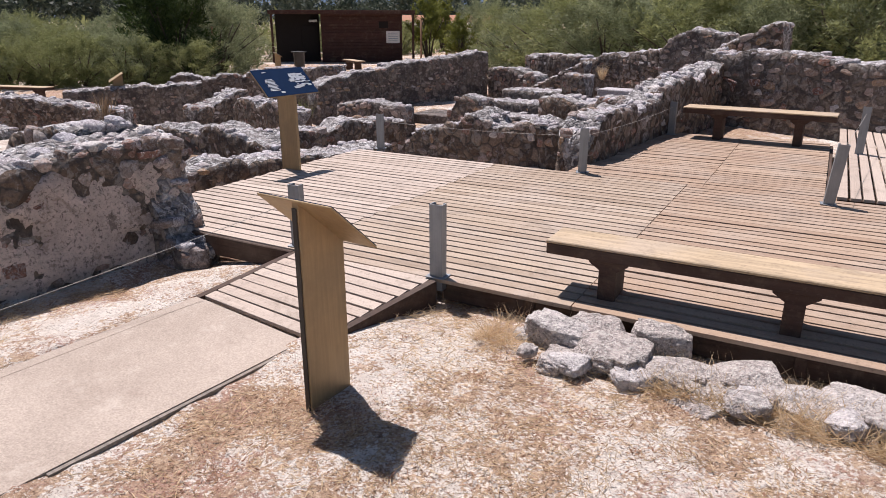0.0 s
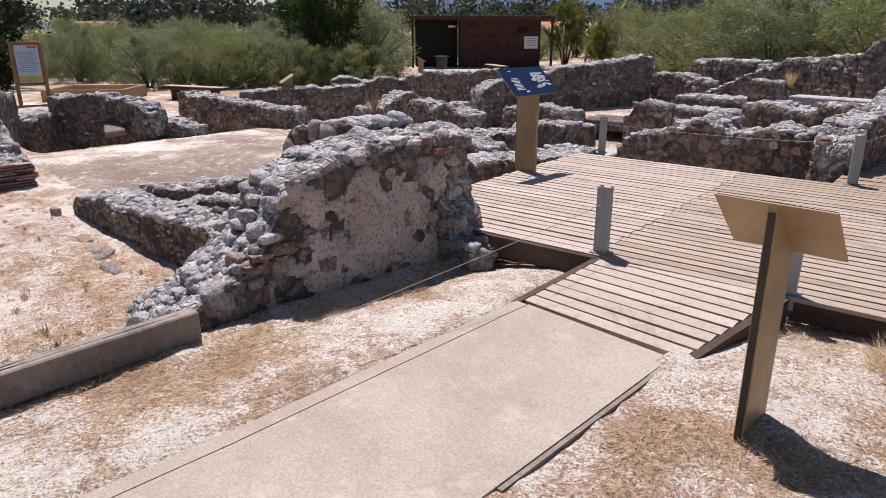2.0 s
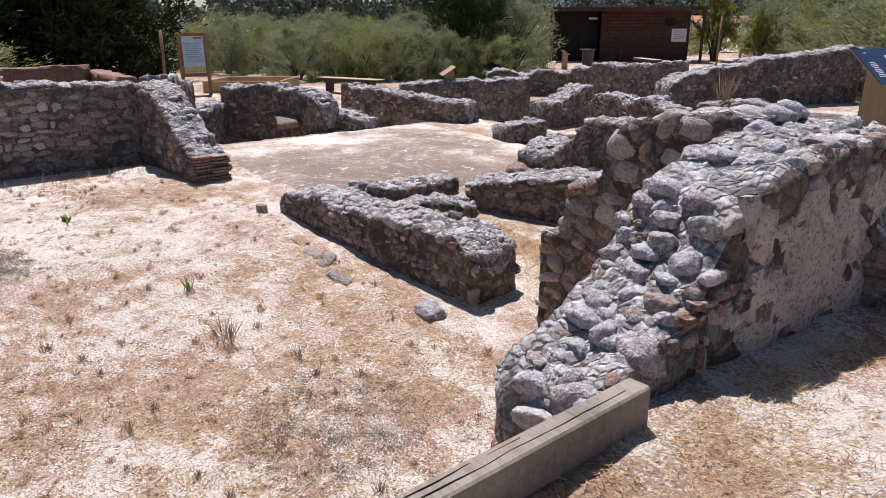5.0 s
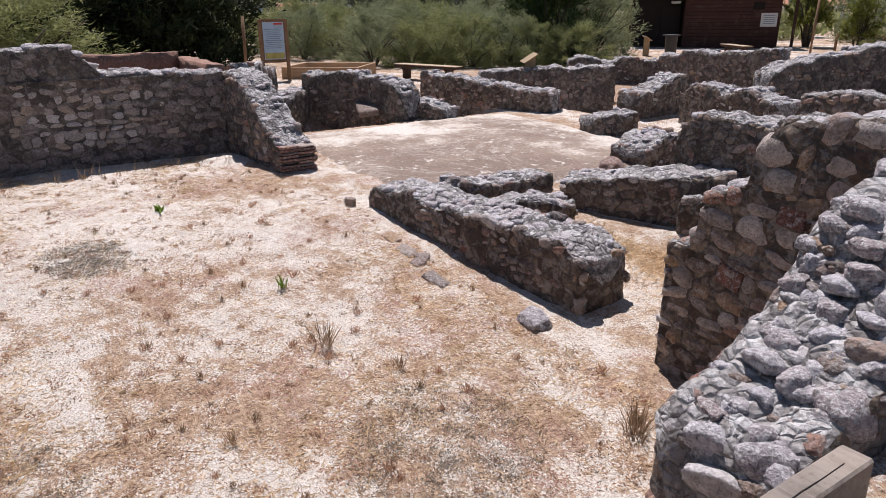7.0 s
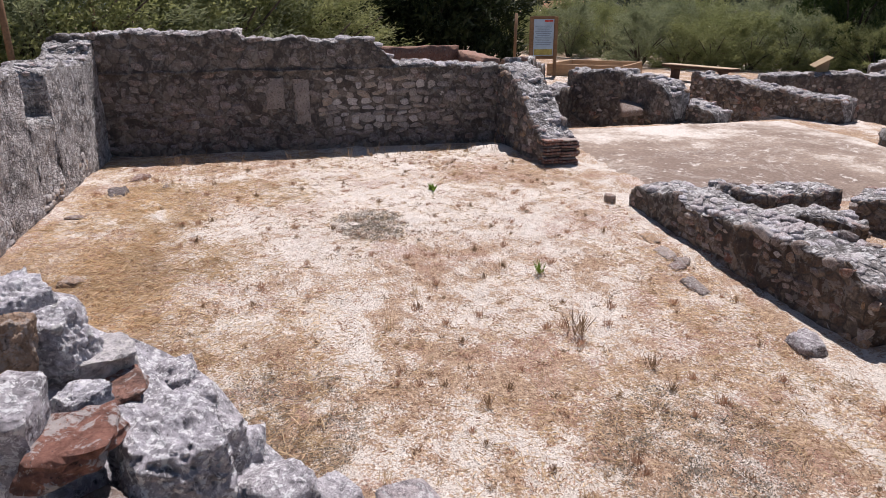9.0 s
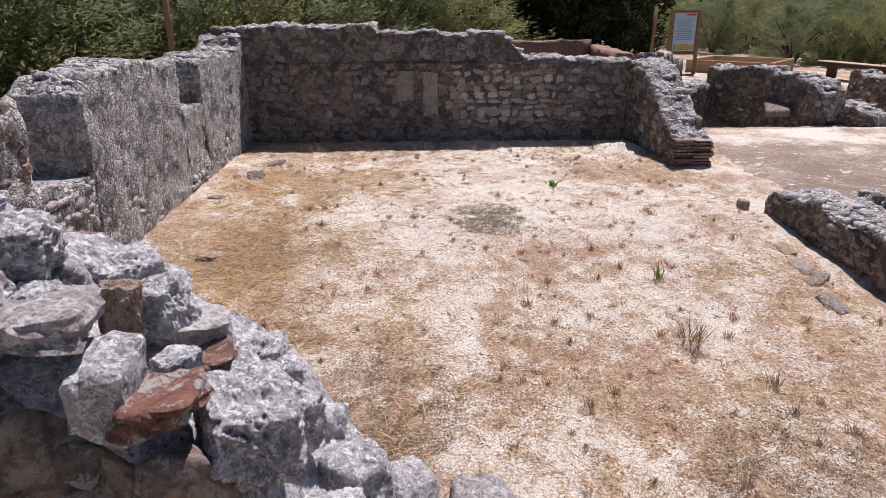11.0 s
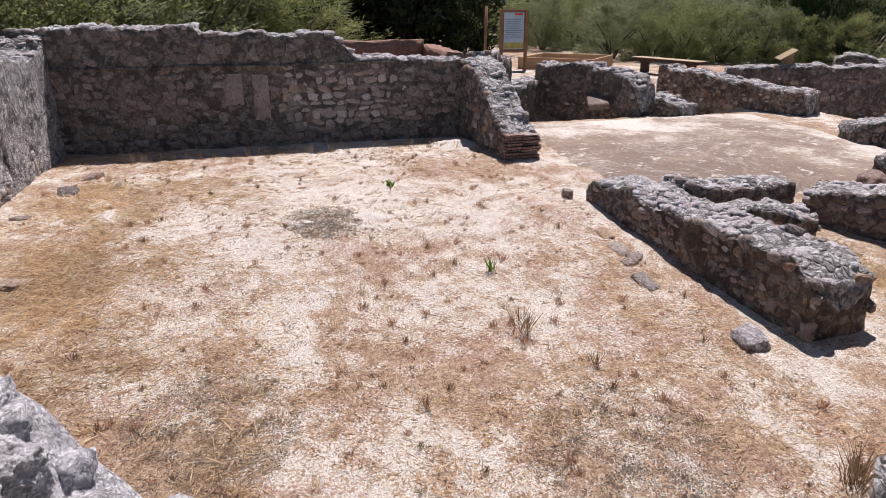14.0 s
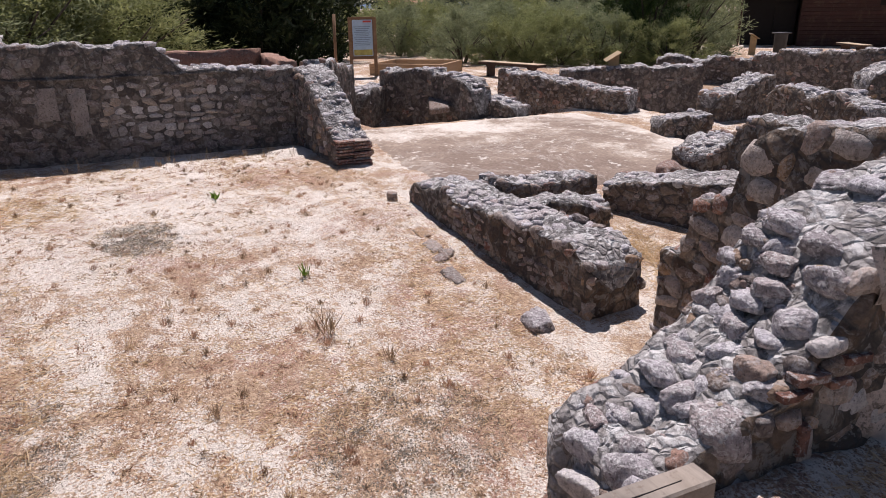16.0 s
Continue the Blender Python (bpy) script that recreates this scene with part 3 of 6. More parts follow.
    if tops:
        s = 0.0
        while s < L:
            w = r.uniform(0.4, 1.15) * size
            x = -th / 2
            while x < th / 2:
                g = r.uniform(0.4, 1.1) * size
                if r.random() < (capped if crag_caps else 0.42):
                    hh = r.uniform(0.3, 0.62) * size
                    c = min(max(s + w / 2 + r.uniform(-0.03, 0.03), 0.03), L - 0.03)
                    at = a + d * c + n * min(max(x + g / 2, -th / 2 + 0.05), th / 2 - 0.05)
                    at.z = top_of(prof, c / L) + r.uniform(-0.42, 0.02) * hh
                    big = crag_caps and r.random() < 0.8
                    todo.append((PALE if r.random() < 0.08 else cap, at, (w * 1.1, g * 1.05, hh * (1.15 if big else 1)), turn + r.uniform(-0.8, 0.8), (r.uniform(-0.25, 0.25), r.uniform(-0.25, 0.25)), 4 if big else False))
                x += g * 0.9
            s += w * 0.9
    for side in faces:
        out = n if side == "+" else -n
        side_stones(a + out * (th / 2), d, out, L, lambda c: top_of(prof, c / L), turn)
    for e in ends:
        f = 0 if e == "0" else 1
        zt = top_of(prof, f)
        side_stones((a if f == 0 else b) - n * (th / 2), n, -d if f == 0 else d, th, lambda c: zt, turn + math.pi / 2)
    joined_v, joined_f = [], {}
    for i, (mt, at, dims, an, tl, big) in enumerate(todo):
        if i < limit:
            stone_at(ob, mt, at, dims, an, tl, big, "brick" if mt is BRICK else "stone", r)
        else:
            joined_f.setdefault(mt.name, []).append((mt, at, dims, an, tl))
    for key, lot in joined_f.items():
        vs, fs = [], []
        for mt, at, dims, an, tl in lot:
            sh = r.choice(ROCK_SHAPES)
            mm = Matrix.LocRotScale(at, Euler((tl[0], tl[1], an)), dims)
            k = len(vs)
            vs += [mm @ v.co for v in sh.vertices]
            fs += [tuple(k + j for j in p.vertices) for p in sh.polygons]
        tagged(mesh_ob("stones", vs, fs, lot[0][0], ob), kind="stuff")
    return ob

# ---------------------------------------------------------------- ground
def smooth(a, b, x):
    t = np.clip((x - a) / (b - a), 0, 1)
    return t * t * (3 - 2 * t)


def ground_z(x, y):
    """Height of the ground: the visitors' terrace above, the excavated rooms below."""
    x, y = np.asarray(x, float), np.asarray(y, float)
    low = np.interp(x, [-60, -24, -20, -16, -12.7, -10.6, -8.5, -7.4, -6], [-0.45, -0.48, -0.55, -0.72, -0.74, -0.80, -0.98, -1.04, -1.08])
    pit2 = smooth(-17.9, -17.5, x) * (1 - smooth(-16.0, -15.4, x)) * smooth(3.2, 3.6, y) * (1 - smooth(5.4, 5.8, y))
    pit3 = smooth(-18.2, -17.8, x) * (1 - smooth(-15.9, -15.4, x)) * smooth(6.3, 6.6, y) * (1 - smooth(7.6, 8.0, y))
    low = low - 0.4 * pit2 - 0.35 * pit3
    mid = -0.85 + 0.35 * smooth(12.5, 14.0, y)
    low = low + (mid - low) * smooth(7.0, 9.0, y) * smooth(-13.5, -11.5, x)
    pit = smooth(-17.6, -17.0, x) * (1 - smooth(-14.6, -13.4, x)) * smooth(9.2, 9.7, y) * (1 - smooth(11.6, 12.4, y))
    low = low - 0.5 * pit
    up = np.full_like(low, 0.0) - 0.09 * (1 - smooth(-4.2, -3.5, x)) - 0.05 * smooth(2.6, 3.2, y)
    edge = np.interp(y, [3.1, 3.5, 7.2, 7.5], [-4.68, -6.0, -6.0, -2.95])
    half = np.interp(y, [3.1, 3.6, 7.2, 7.6], [0.12, 0.35, 0.35, 0.2])
    k = smooth(0, 1, (x - edge + half) / (2 * half))
    z = low + (up - low) * k
    south = 1 - smooth(-5.0, -4.6, y)
    z = z + (-0.25 - z) * south * (1 - smooth(-6.0, -5.0, x))
    far = smooth(60, 300, np.hypot(x, y))
    return z + (-1.0 - z) * far


def axis(lo, hi, step, reach, grow=1.22):
    mid = np.arange(lo, hi + step, step)
    out, s, v = [], step, mid[-1]
    while v < reach:
        s *= grow
        v += s
        out.append(v)
    head, s, v = [], step, mid[0]
    while v > -reach:
        s *= grow
        v -= s
        head.append(v)
    return np.concatenate([head[::-1], mid, out])


gx, gy = axis(-14.6, 1.4, 0.065, 3500), axis(-4.6, 7.4, 0.065, 3500)
GX, GY = np.meshgrid(gx, gy, indexing="ij")
GZ = ground_z(GX, GY)
flat = np.stack([GX.ravel(), GY.ravel()], 1)
near = (np.abs(GX + 8) < 14) & (np.abs(GY - 3) < 14)
bumps = np.zeros_like(GZ)
for i, j in zip(*np.nonzero(near)):
    p = Vector((GX[i, j], GY[i, j], 0))
    bumps[i, j] = 0.022 * noise.fractal(p * 2.1, 0.8, 2.1, 3) + 0.014 * noise.noise(p * 9.0) + 0.008 * noise.noise(p * 23.0)
calm = (GX > -3.42) & (GX < -2.47) & (GY < 2.6)
bumps[calm] *= 0.3
GZ = GZ + bumps - 0.05 * calm
ni, nj = GX.shape
idx = np.arange(ni * nj).reshape(ni, nj)
quads = np.stack([idx[:-1, :-1], idx[1:, :-1], idx[1:, 1:], idx[:-1, 1:]], -1).reshape(-1, 4)
ground = mesh_ob("ground", np.stack([GX.ravel(), GY.ravel(), GZ.ravel()], 1).tolist(), quads.tolist(), GROUND, None, True)
tagged(ground, "pale sandy ground with dry trampled straw and weeds", "ground", kind="structure")


def gz(x, y):
    return float(ground_z(x, y))


def slab(name, pts, z0, z1, mat, label, category, bend=0.0):
    """A flat sheet with thickness over a polygon of the plan."""
    bm = bmesh.new()
    f = bm.faces.new([bm.verts.new((x, y, z1)) for x, y in pts])
    g = bmesh.ops.extrude_face_region(bm, geom=[f])
    bmesh.ops.translate(bm, verts=[v for v in g["geom"] if isinstance(v, bmesh.types.BMVert)], vec=(0, 0, z0 - z1))
    bmesh.ops.recalc_face_normals(bm, faces=bm.faces[:])
    ob = part(name, bm, mat)
    return tagged(ob, label, category, "", "structure")


# the worn mortar floor of the inner court, sunk into the sand at its edges
fx, fy = np.arange(-15.4, -10.0, 0.12), np.arange(2.6, 8.0, 0.12)
FX, FY = np.meshgrid(fx, fy, indexing="ij")
FZ = ground_z(FX, FY)
fade = np.minimum.reduce([FX + 15.4, -10.05 - FX + 0.0, FY - 2.6, 7.95 - FY, (FX + FY * -0.75 + 17.6) * 0 + 1])
diag = (-10.6 - FX) + (FY - 2.4) * 0.35
for i in range(FX.shape[0]):
    for j in range(FX.shape[1]):
        p = Vector((FX[i, j], FY[i, j], 3))
        FZ[i, j] += 0.035 + 0.03 * noise.fractal(p * 0.9, 0.8, 2.0, 4) - 0.10 * max(0.0, 0.35 - fade[i, j]) / 0.35 - 0.12 * max(0.0, min(1.0, 0.6 - diag[i, j]))
fi = np.arange(FX.size).reshape(FX.shape)
fq = np.stack([fi[:-1, :-1], fi[1:, :-1], fi[1:, 1:], fi[:-1, 1:]], -1).reshape(-1, 4)
court = mesh_ob("floor", np.stack([FX.ravel(), FY.ravel(), FZ.ravel()], 1).tolist(), fq.tolist(), FLOOR, None, True)
tagged(court, "worn pale and brown mortar floor of a roofless room", "floor", kind="structure")

# the visitors' path: a washed concrete strip with a narrow edging
path = slab("path", [(-3.30, 2.28), (-2.41, 2.22), (-2.41, 0.8), (-2.50, -3.5), (-2.7, -9.0), (-3.6, -9.0), (-3.42, -3.5), (-3.295, 0.4)], -0.14, 0.012, PATH,
            "pinkish washed-aggregate concrete visitors' path", "path")
slab("kerb", [(-3.39, 2.285), (-3.312, 2.28), (-3.307, 0.4), (-3.432, -3.5), (-3.612, -9.0), (-3.70, -9.0), (-3.52, -3.5), (-3.385, 0.4)], -0.14, 0.008, PATH,
     "narrow concrete edging strip beside the path", "kerb")
# added strip: its brown stands in for the thin shadow line along the path
slab("trim", [(-2.405, 2.22), (-2.385, 2.22), (-2.385, 0.9), (-2.405, 0.9)], -0.14, 0.008, SLEEPER, "thin brown strip standing in for the path's edge shadow", "edging")

# ---------------------------------------------------------------- ruined walls of the large room
def plaster_patch(s, z, left):
    return (not left) and 1.1 < s < 2.0 and 0.0 < z < 0.5 and math.sin(s * 23) + math.sin(z * 31) < 1.5


EP0, EP1 = Vector((-4.84, 0.72, 0)), Vector((-4.70, 3.02, 0))
east = ruin_wall("wall_east", EP0[:2], EP1[:2], 0.52, -1.1, [(0, -0.08), (0.06, 0.0), (0.12, 0.05), (0.17, 0.12), (0.23, 0.22), (0.30, 0.36), (0.34, 0.48), (0.38, 0.62), (0.52, 0.74), (0.75, 0.80), (1, 0.77)],
                 "broken rubble wall stump with flaking pink plaster", size=0.15, res=0.04, limit=300, crag_caps=True, seed=3, blank=plaster_patch, faces="-+", fill=0.92, capped=0.5, rag=0.04)
ruin_wall("wall_north_1", (-6.5, 2.70), (-4.98, 2.72), 0.5, -1.12, [(0, -0.12), (0.13, -0.09), (0.15, 0.12), (0.17, 0.27), (0.28, 0.34), (0.33, 0.36), (0.37, 0.63), (0.43, 0.72), (0.7, 0.82), (1, 0.86)],
          "rubble wall beside a doorway, stepped broken edge", size=0.19, res=0.045, limit=280, seed=5, faces="-+", proud=0.012, relief=0.012, fill=0.95,
          pick=lambda c, z, r: CREAM if r.random() < 0.22 else BRICK if r.random() < 0.02 else STONE)
ruin_wall("wall_north_2", (-10.62, 2.52), (-7.42, 2.82), 0.58, -1.1, [(0, -0.62), (0.03, -0.52), (0.5, -0.50), (0.93, -0.46), (1, -0.6)],
          "knee-high rubble wall with grey lichened top", size=0.14, res=0.04, limit=330, seed=7, faces="-+", rag=0.04, relief=0.016, crumble=0.03, proud=0.008)
def in_panel(c, z):
    """The stretch of pale, repointed stones in the tall wall."""
    return 3.72 < c < 5.5 - 0.6 * abs(z) and -0.48 < z < 0.42


west = ruin_wall("wall_west", (-14.72, -4.9), (-14.72, 1.75), 0.6, -1.05, [(0, 1.02), (0.06, 1.07), (0.385, 1.07), (0.40, 0.95), (0.68, 0.94), (0.71, 0.82), (0.74, 0.56), (1, 0.52)],
                 "tall dark weathered rubble wall of a roofless room", core=DARKWALL, face=DUSKY, size=0.165, res=0.06, limit=300, seed=9, faces="-", ends="", fill=0.95, proud=0.014, rag=0.05, relief=0.008, crumble=0.035,
                 pick=lambda c, z, r: (PALE if r.random() < 0.25 else CREAM) if in_panel(c, z) and r.random() < 0.9 else CREAM if (1.8 < c < 6.2 and -0.4 < z < 0.35 and r.random() < 0.22) else DUSKY,
                 blank=lambda s, z, left: (z < -0.62 and int(s * 5.1) % 4 > 0) or (2.9 < s < 3.62 and -0.3 < z < 0.36) or (not in_panel(s, z) and (int(s * 4.3) * 7 + int((z + 2) * 8) * 5) % 10 < (7 if z > 0.46 else 3)))
# a proud course, and patches of old plaster
bm = box((0.05, 5.2, 0.035), (0, 0, 0), None, 0)
bmesh.ops.subdivide_edges(bm, edges=[e for e in bm.edges if e.calc_length() > 2], cuts=90, use_grid_fill=True)
for v in bm.verts:
    v.co += Vector((0.022 * noise.fractal(v.co * 3.1, 0.8, 2, 4), 0, 0.028 * noise.fractal(v.co * 1.3 + Vector((4, 0, 0)), 0.8, 2, 4)))
bm.transform(pose(-14.415, -1.9, 0.49))
part("course", bm, DARKWALL, west, "thin proud course of the masonry", True)
for y0, y1, z0, z1 in ((-1.98, -1.70, -0.08, 0.38), (-1.56, -1.32, -0.32, 0.36)):
    vs, fs = [], []
    for i in range(13):
        for j in range(17):
            u, v = i / 12, j / 16
            q = Vector((y0 + (y1 - y0) * u, z0 + (z1 - z0) * v, 7.0))
            keep = min(u, 1 - u, v, 1 - v) * 0.8 + 0.25 * noise.fractal(q * 6, 0.7, 2.1, 4) - 0.02
            vs.append(Vector((-14.40 + 0.03 * min(1.0, max(-1.0, keep * 8)), q.x, q.y)))
    fs = [(i * 17 + j, i * 17 + 17 + j, i * 17 + 18 + j, i * 17 + j + 1) for i in range(12) for j in range(16)]
    mesh_ob("plaster", vs, fs, OLDPLASTER, west, True)["label"] = "worn patch of pale plaster"
def bare_roughcast(s, z, left):
    return z > -0.52 - 0.1 * math.sin(s * 3.1)


def foot_stones(c, z, r):
    return (CREAM if r.random() < 0.5 else PALE) if z < -0.5 else WEATHERED


ruin_wall("wall_south_1", (-14.42, -4.62), (-12.28, -4.62), 0.62, -1.15, [(0, 0.98), (0.06, 0.92), (0.1, 0.75), (0.9, 0.72), (1, 0.72)],
          "grey lichen-covered roughcast wall with a window notch", core=ROUGHCAST, face=WEATHERED, size=0.12, res=0.05, limit=150, seed=11, faces="+", relief=0.01, crumble=0.04, fill=0.85, blank=bare_roughcast, pick=foot_stones, ends="1", proud=0.006)
ruin_wall("wall_south_2", (-12.28, -4.62), (-11.55, -4.62), 0.6, -1.15, [(0, 0.20), (1, 0.22)],
          "low sill of the window notch in the roughcast wall", core=ROUGHCAST, face=WEATHERED, size=0.12, res=0.05, limit=60, seed=12, faces="+", relief=0.01, crumble=0.0, fill=0.85, blank=bare_roughcast, pick=foot_stones, ends="", rag=0.01, tops=False)
ruin_wall("wall_south_3", (-11.55, -4.62), (-9.3, -4.62), 0.62, -1.15, [(0, 0.76), (0.5, 0.84), (0.9, 0.78), (1, 0.62)],
          "grey lichen-covered roughcast wall ending at a gap", core=ROUGHCAST, face=WEATHERED, size=0.12, res=0.05, limit=150, seed=13, faces="+", relief=0.01, crumble=0.04, fill=0.85, blank=bare_roughcast, pick=foot_stones, ends="01", proud=0.006)
ruin_wall("wall_south_4", (-9.3, -4.62), (-8.47, -4.62), 0.6, -1.15, [(0, 0.0), (1, 0.02)],
          "low sill between two roughcast wall ends", core=ROUGHCAST, face=WEATHERED, size=0.14, res=0.06, limit=60, seed=14, faces="+", relief=0.01, crumble=0.0, ends="", rag=0.015, tops=False)
ruin_wall("wall_south_5", (-8.47, -4.62), (-4.6, -4.62), 0.6, -1.15, [(0, 0.74), (0.3, 0.6), (0.6, 0.4), (1, 0.8)],
          "broken roughcast and rubble wall of the room", core=ROUGHCAST, size=0.18, res=0.06, limit=120, seed=18, faces="+", ends="0")
ruin_wall("wall_east_2", (-4.72, -4.9), (-4.70, -1.25), 0.50, -1.1, [(0, 0.92), (0.6, 0.92), (0.74, 0.92), (0.78, 0.88), (0.81, 0.81), (0.835, 0.75), (0.86, 0.68), (0.885, 0.61), (0.905, 0.48), (0.925, 0.36), (0.95, 0.21), (1, 0.04)],
          "broken lichen-covered rubble wall stepping down to the ground", size=0.13, res=0.03, limit=300, crag_caps=True, seed=15, faces="-+", fill=0.85, rag=0.05, cap=CRUST, capped=0.35, top_mat=CRUST)
ruin_wall("wall_east_3", (-4.95, -1.22), (-4.95, 0.68), 0.4, -1.1, [(0, -0.6), (0.5, -0.75), (1, -0.6)],
          "low rubble footing under the sleeper", size=0.2, res=0.05, limit=90, seed=16, faces="+", ends="", rag=0.03)
ruin_wall("wall_wing", (-14.45, 1.95), (-12.62, 2.12), 0.5, -0.8, [(0, 0.52), (0.3, 0.42), (0.5, 0.18), (0.7, -0.08), (0.85, -0.28), (1, -0.40)],
          "sloping spur wall ending in courses of brick", core=DARKWALL, size=0.17, res=0.05, limit=160, seed=17, faces="-+")
# plaster still clinging to the broken wall
pd = (EP1 - EP0).normalized()
pn = Vector((pd.y, -pd.x, 0))
pv, pf = [], []
NS, NZ = 44, 26
for i in range(NS + 1):
    for j in range(NZ + 1):
        u, v = i / NS, j / NZ
        e = min(u, 1 - u, v + 0.15, 1 - v)
        s = 0.82 + 1.42 * u
        z = -0.12 + 0.78 * v
        q = Vector((s, z, 4.0))
        wob = noise.fractal(q * 4.5, 0.7, 2.1, 5)
        keep = e * 0.8 + 0.30 * wob - 0.035
        off = 0.272 + 0.035 * min(1.0, max(-1.0, keep * 9)) + 0.008 * noise.noise(q * 9)
        p = EP0 + pd * s + pn * off
        p.z = z
        pv.append(p)
for i in range(NS):
    for j in range(NZ):
        k = i * (NZ + 1) + j
        pf.append((k, k + NZ + 1, k + NZ + 2, k + 1))
plaster = mesh_ob("plaster", pv, pf, PLASTER, east, True)
plaster["label"] = "cracked pinkish plaster"
# bricks set in the plastered face
for s, z, w, h in ((0.56, 0.20, 0.12, 0.03), (0.62, 0.25, 0.13, 0.03), (0.74, 0.215, 0.09, 0.03), (0.80, 0.29, 0.11, 0.03), (0.62, 0.02, 0.04, 0.12), (2.05, 0.70, 0.16, 0.05), (1.05, 0.10, 0.14, 0.10)):
    at = EP0 + pd * s + pn * 0.275
    at.z = z
    stone_at(east, BRICK, at, (w, 0.07, h), math.atan2(pd.y, pd.x), (0, 0), False, "brick")
# brick courses at the end of the spur wall
spur = bpy.data.objects["wall_wing"]
for k in range(9):
    for m_ in range(2):
        stone_at(spur, BRICK if (k + m_) % 3 else STONE, Vector((-12.60 - 0.02 * (k % 2), 1.98 + 0.25 * m_, -0.74 + 0.043 * k)), (0.22, 0.27, 0.036), 0.1, (0, 0), False, "brick")
# fallen and loose stones: at the foot of the stump, of its plastered end, and by the doorway
LOOSE = [((-4.92, 1.07, 0.15), (0.18, 0.14, 0.10), WEATHERED), ((-4.79, 1.05, 0.12), (0.14, 0.17, 0.14), WEATHERED), ((-4.97, 0.99, 0.05), (0.13, 0.12, 0.11), STONE), ((-4.84, 0.96, 0.07), (0.12, 0.10, 0.08), WEATHERED),
         ((-4.88, 0.89, 0.03), (0.10, 0.10, 0.09), WEATHERED), ((-4.62, 1.08, 0.09), (0.22, 0.24, 0.20), WEATHERED), ((-4.63, 0.92, 0.0), (0.17, 0.20, 0.17), STONE), ((-4.70, 0.80, -0.05), (0.26, 0.22, 0.18), WEATHERED),
         ((-4.90, 0.77, -0.07), (0.20, 0.16, 0.18), WEATHERED), ((-4.80, 0.69, -0.16), (0.28, 0.10, 0.14), PALE), ((-4.92, 1.18, 0.19), (0.17, 0.14, 0.11), WEATHERED), ((-4.80, 1.25, 0.25), (0.16, 0.13, 0.10), WEATHERED),
         ((-4.84, 1.33, 0.32), (0.15, 0.13, 0.10), WEATHERED), ((-4.86, 1.39, 0.40), (0.16, 0.13, 0.09), WEATHERED), ((-4.81, 1.44, 0.46), (0.15, 0.13, 0.09), WEATHERED), ((-4.84, 1.50, 0.54), (0.16, 0.13, 0.08), WEATHERED),
         ((-4.99, 1.24, 0.22), (0.13, 0.12, 0.10), WEATHERED), ((-5.02, 1.36, 0.36), (0.13, 0.12, 0.09), WEATHERED), ((-4.66, 1.24, 0.25), (0.17, 0.15, 0.13), STONE), ((-4.66, 1.38, 0.40), (0.16, 0.14, 0.12), WEATHERED),
         ((-4.64, 1.50, 0.54), (0.18, 0.14, 0.13), WEATHERED), ((-4.98, 0.84, -0.02), (0.12, 0.12, 0.12), STONE), ((-4.72, 1.16, 0.18), (0.13, 0.13, 0.11), STONE), ((-4.74, 1.58, 0.62), (0.18, 0.15, 0.12), WEATHERED),
         ((-4.92, 1.60, 0.65), (0.18, 0.16, 0.11), WEATHERED), ((-4.12, 2.80, -0.02), (0.22, 0.22, 0.26), DUSKY), ((-4.26, 2.72, -0.06), (0.20, 0.16, 0.18), DUSKY),
         ((-4.72, 2.92, 0.84), (0.15, 0.13, 0.12), PALE), ((-4.56, 2.90, 0.80), (0.16, 0.18, 0.14), WEATHERED), ((-5.2, 2.72, 0.87), (0.28, 0.22, 0.12), WEATHERED), ((-5.6, 2.72, 0.80), (0.24, 0.2, 0.11), WEATHERED)]
for k in range(90):
    y = rng.uniform(0.78, 1.72)
    w = rng.uniform(0.045, 0.10)
    LOOSE.append(((rng.uniform(-5.06, -4.60), y, top_of([(0.72, -0.08), (0.86, 0.0), (1.0, 0.05), (1.11, 0.12), (1.25, 0.22), (1.41, 0.36), (1.5, 0.48), (1.6, 0.62), (1.9, 0.74)], y) + 0.012), (w * 1.2, w, w * 0.8), WEATHERED if k % 4 else STONE))
for at, dims, mt in LOOSE:
    stone_at(east, mt, Vector(at) - Vector((0, 0, 0.035)), [q * 0.9 for q in dims], rng.uniform(-0.5, 0.5), (rng.uniform(-0.2, 0.2), rng.uniform(-0.2, 0.2)), 4)
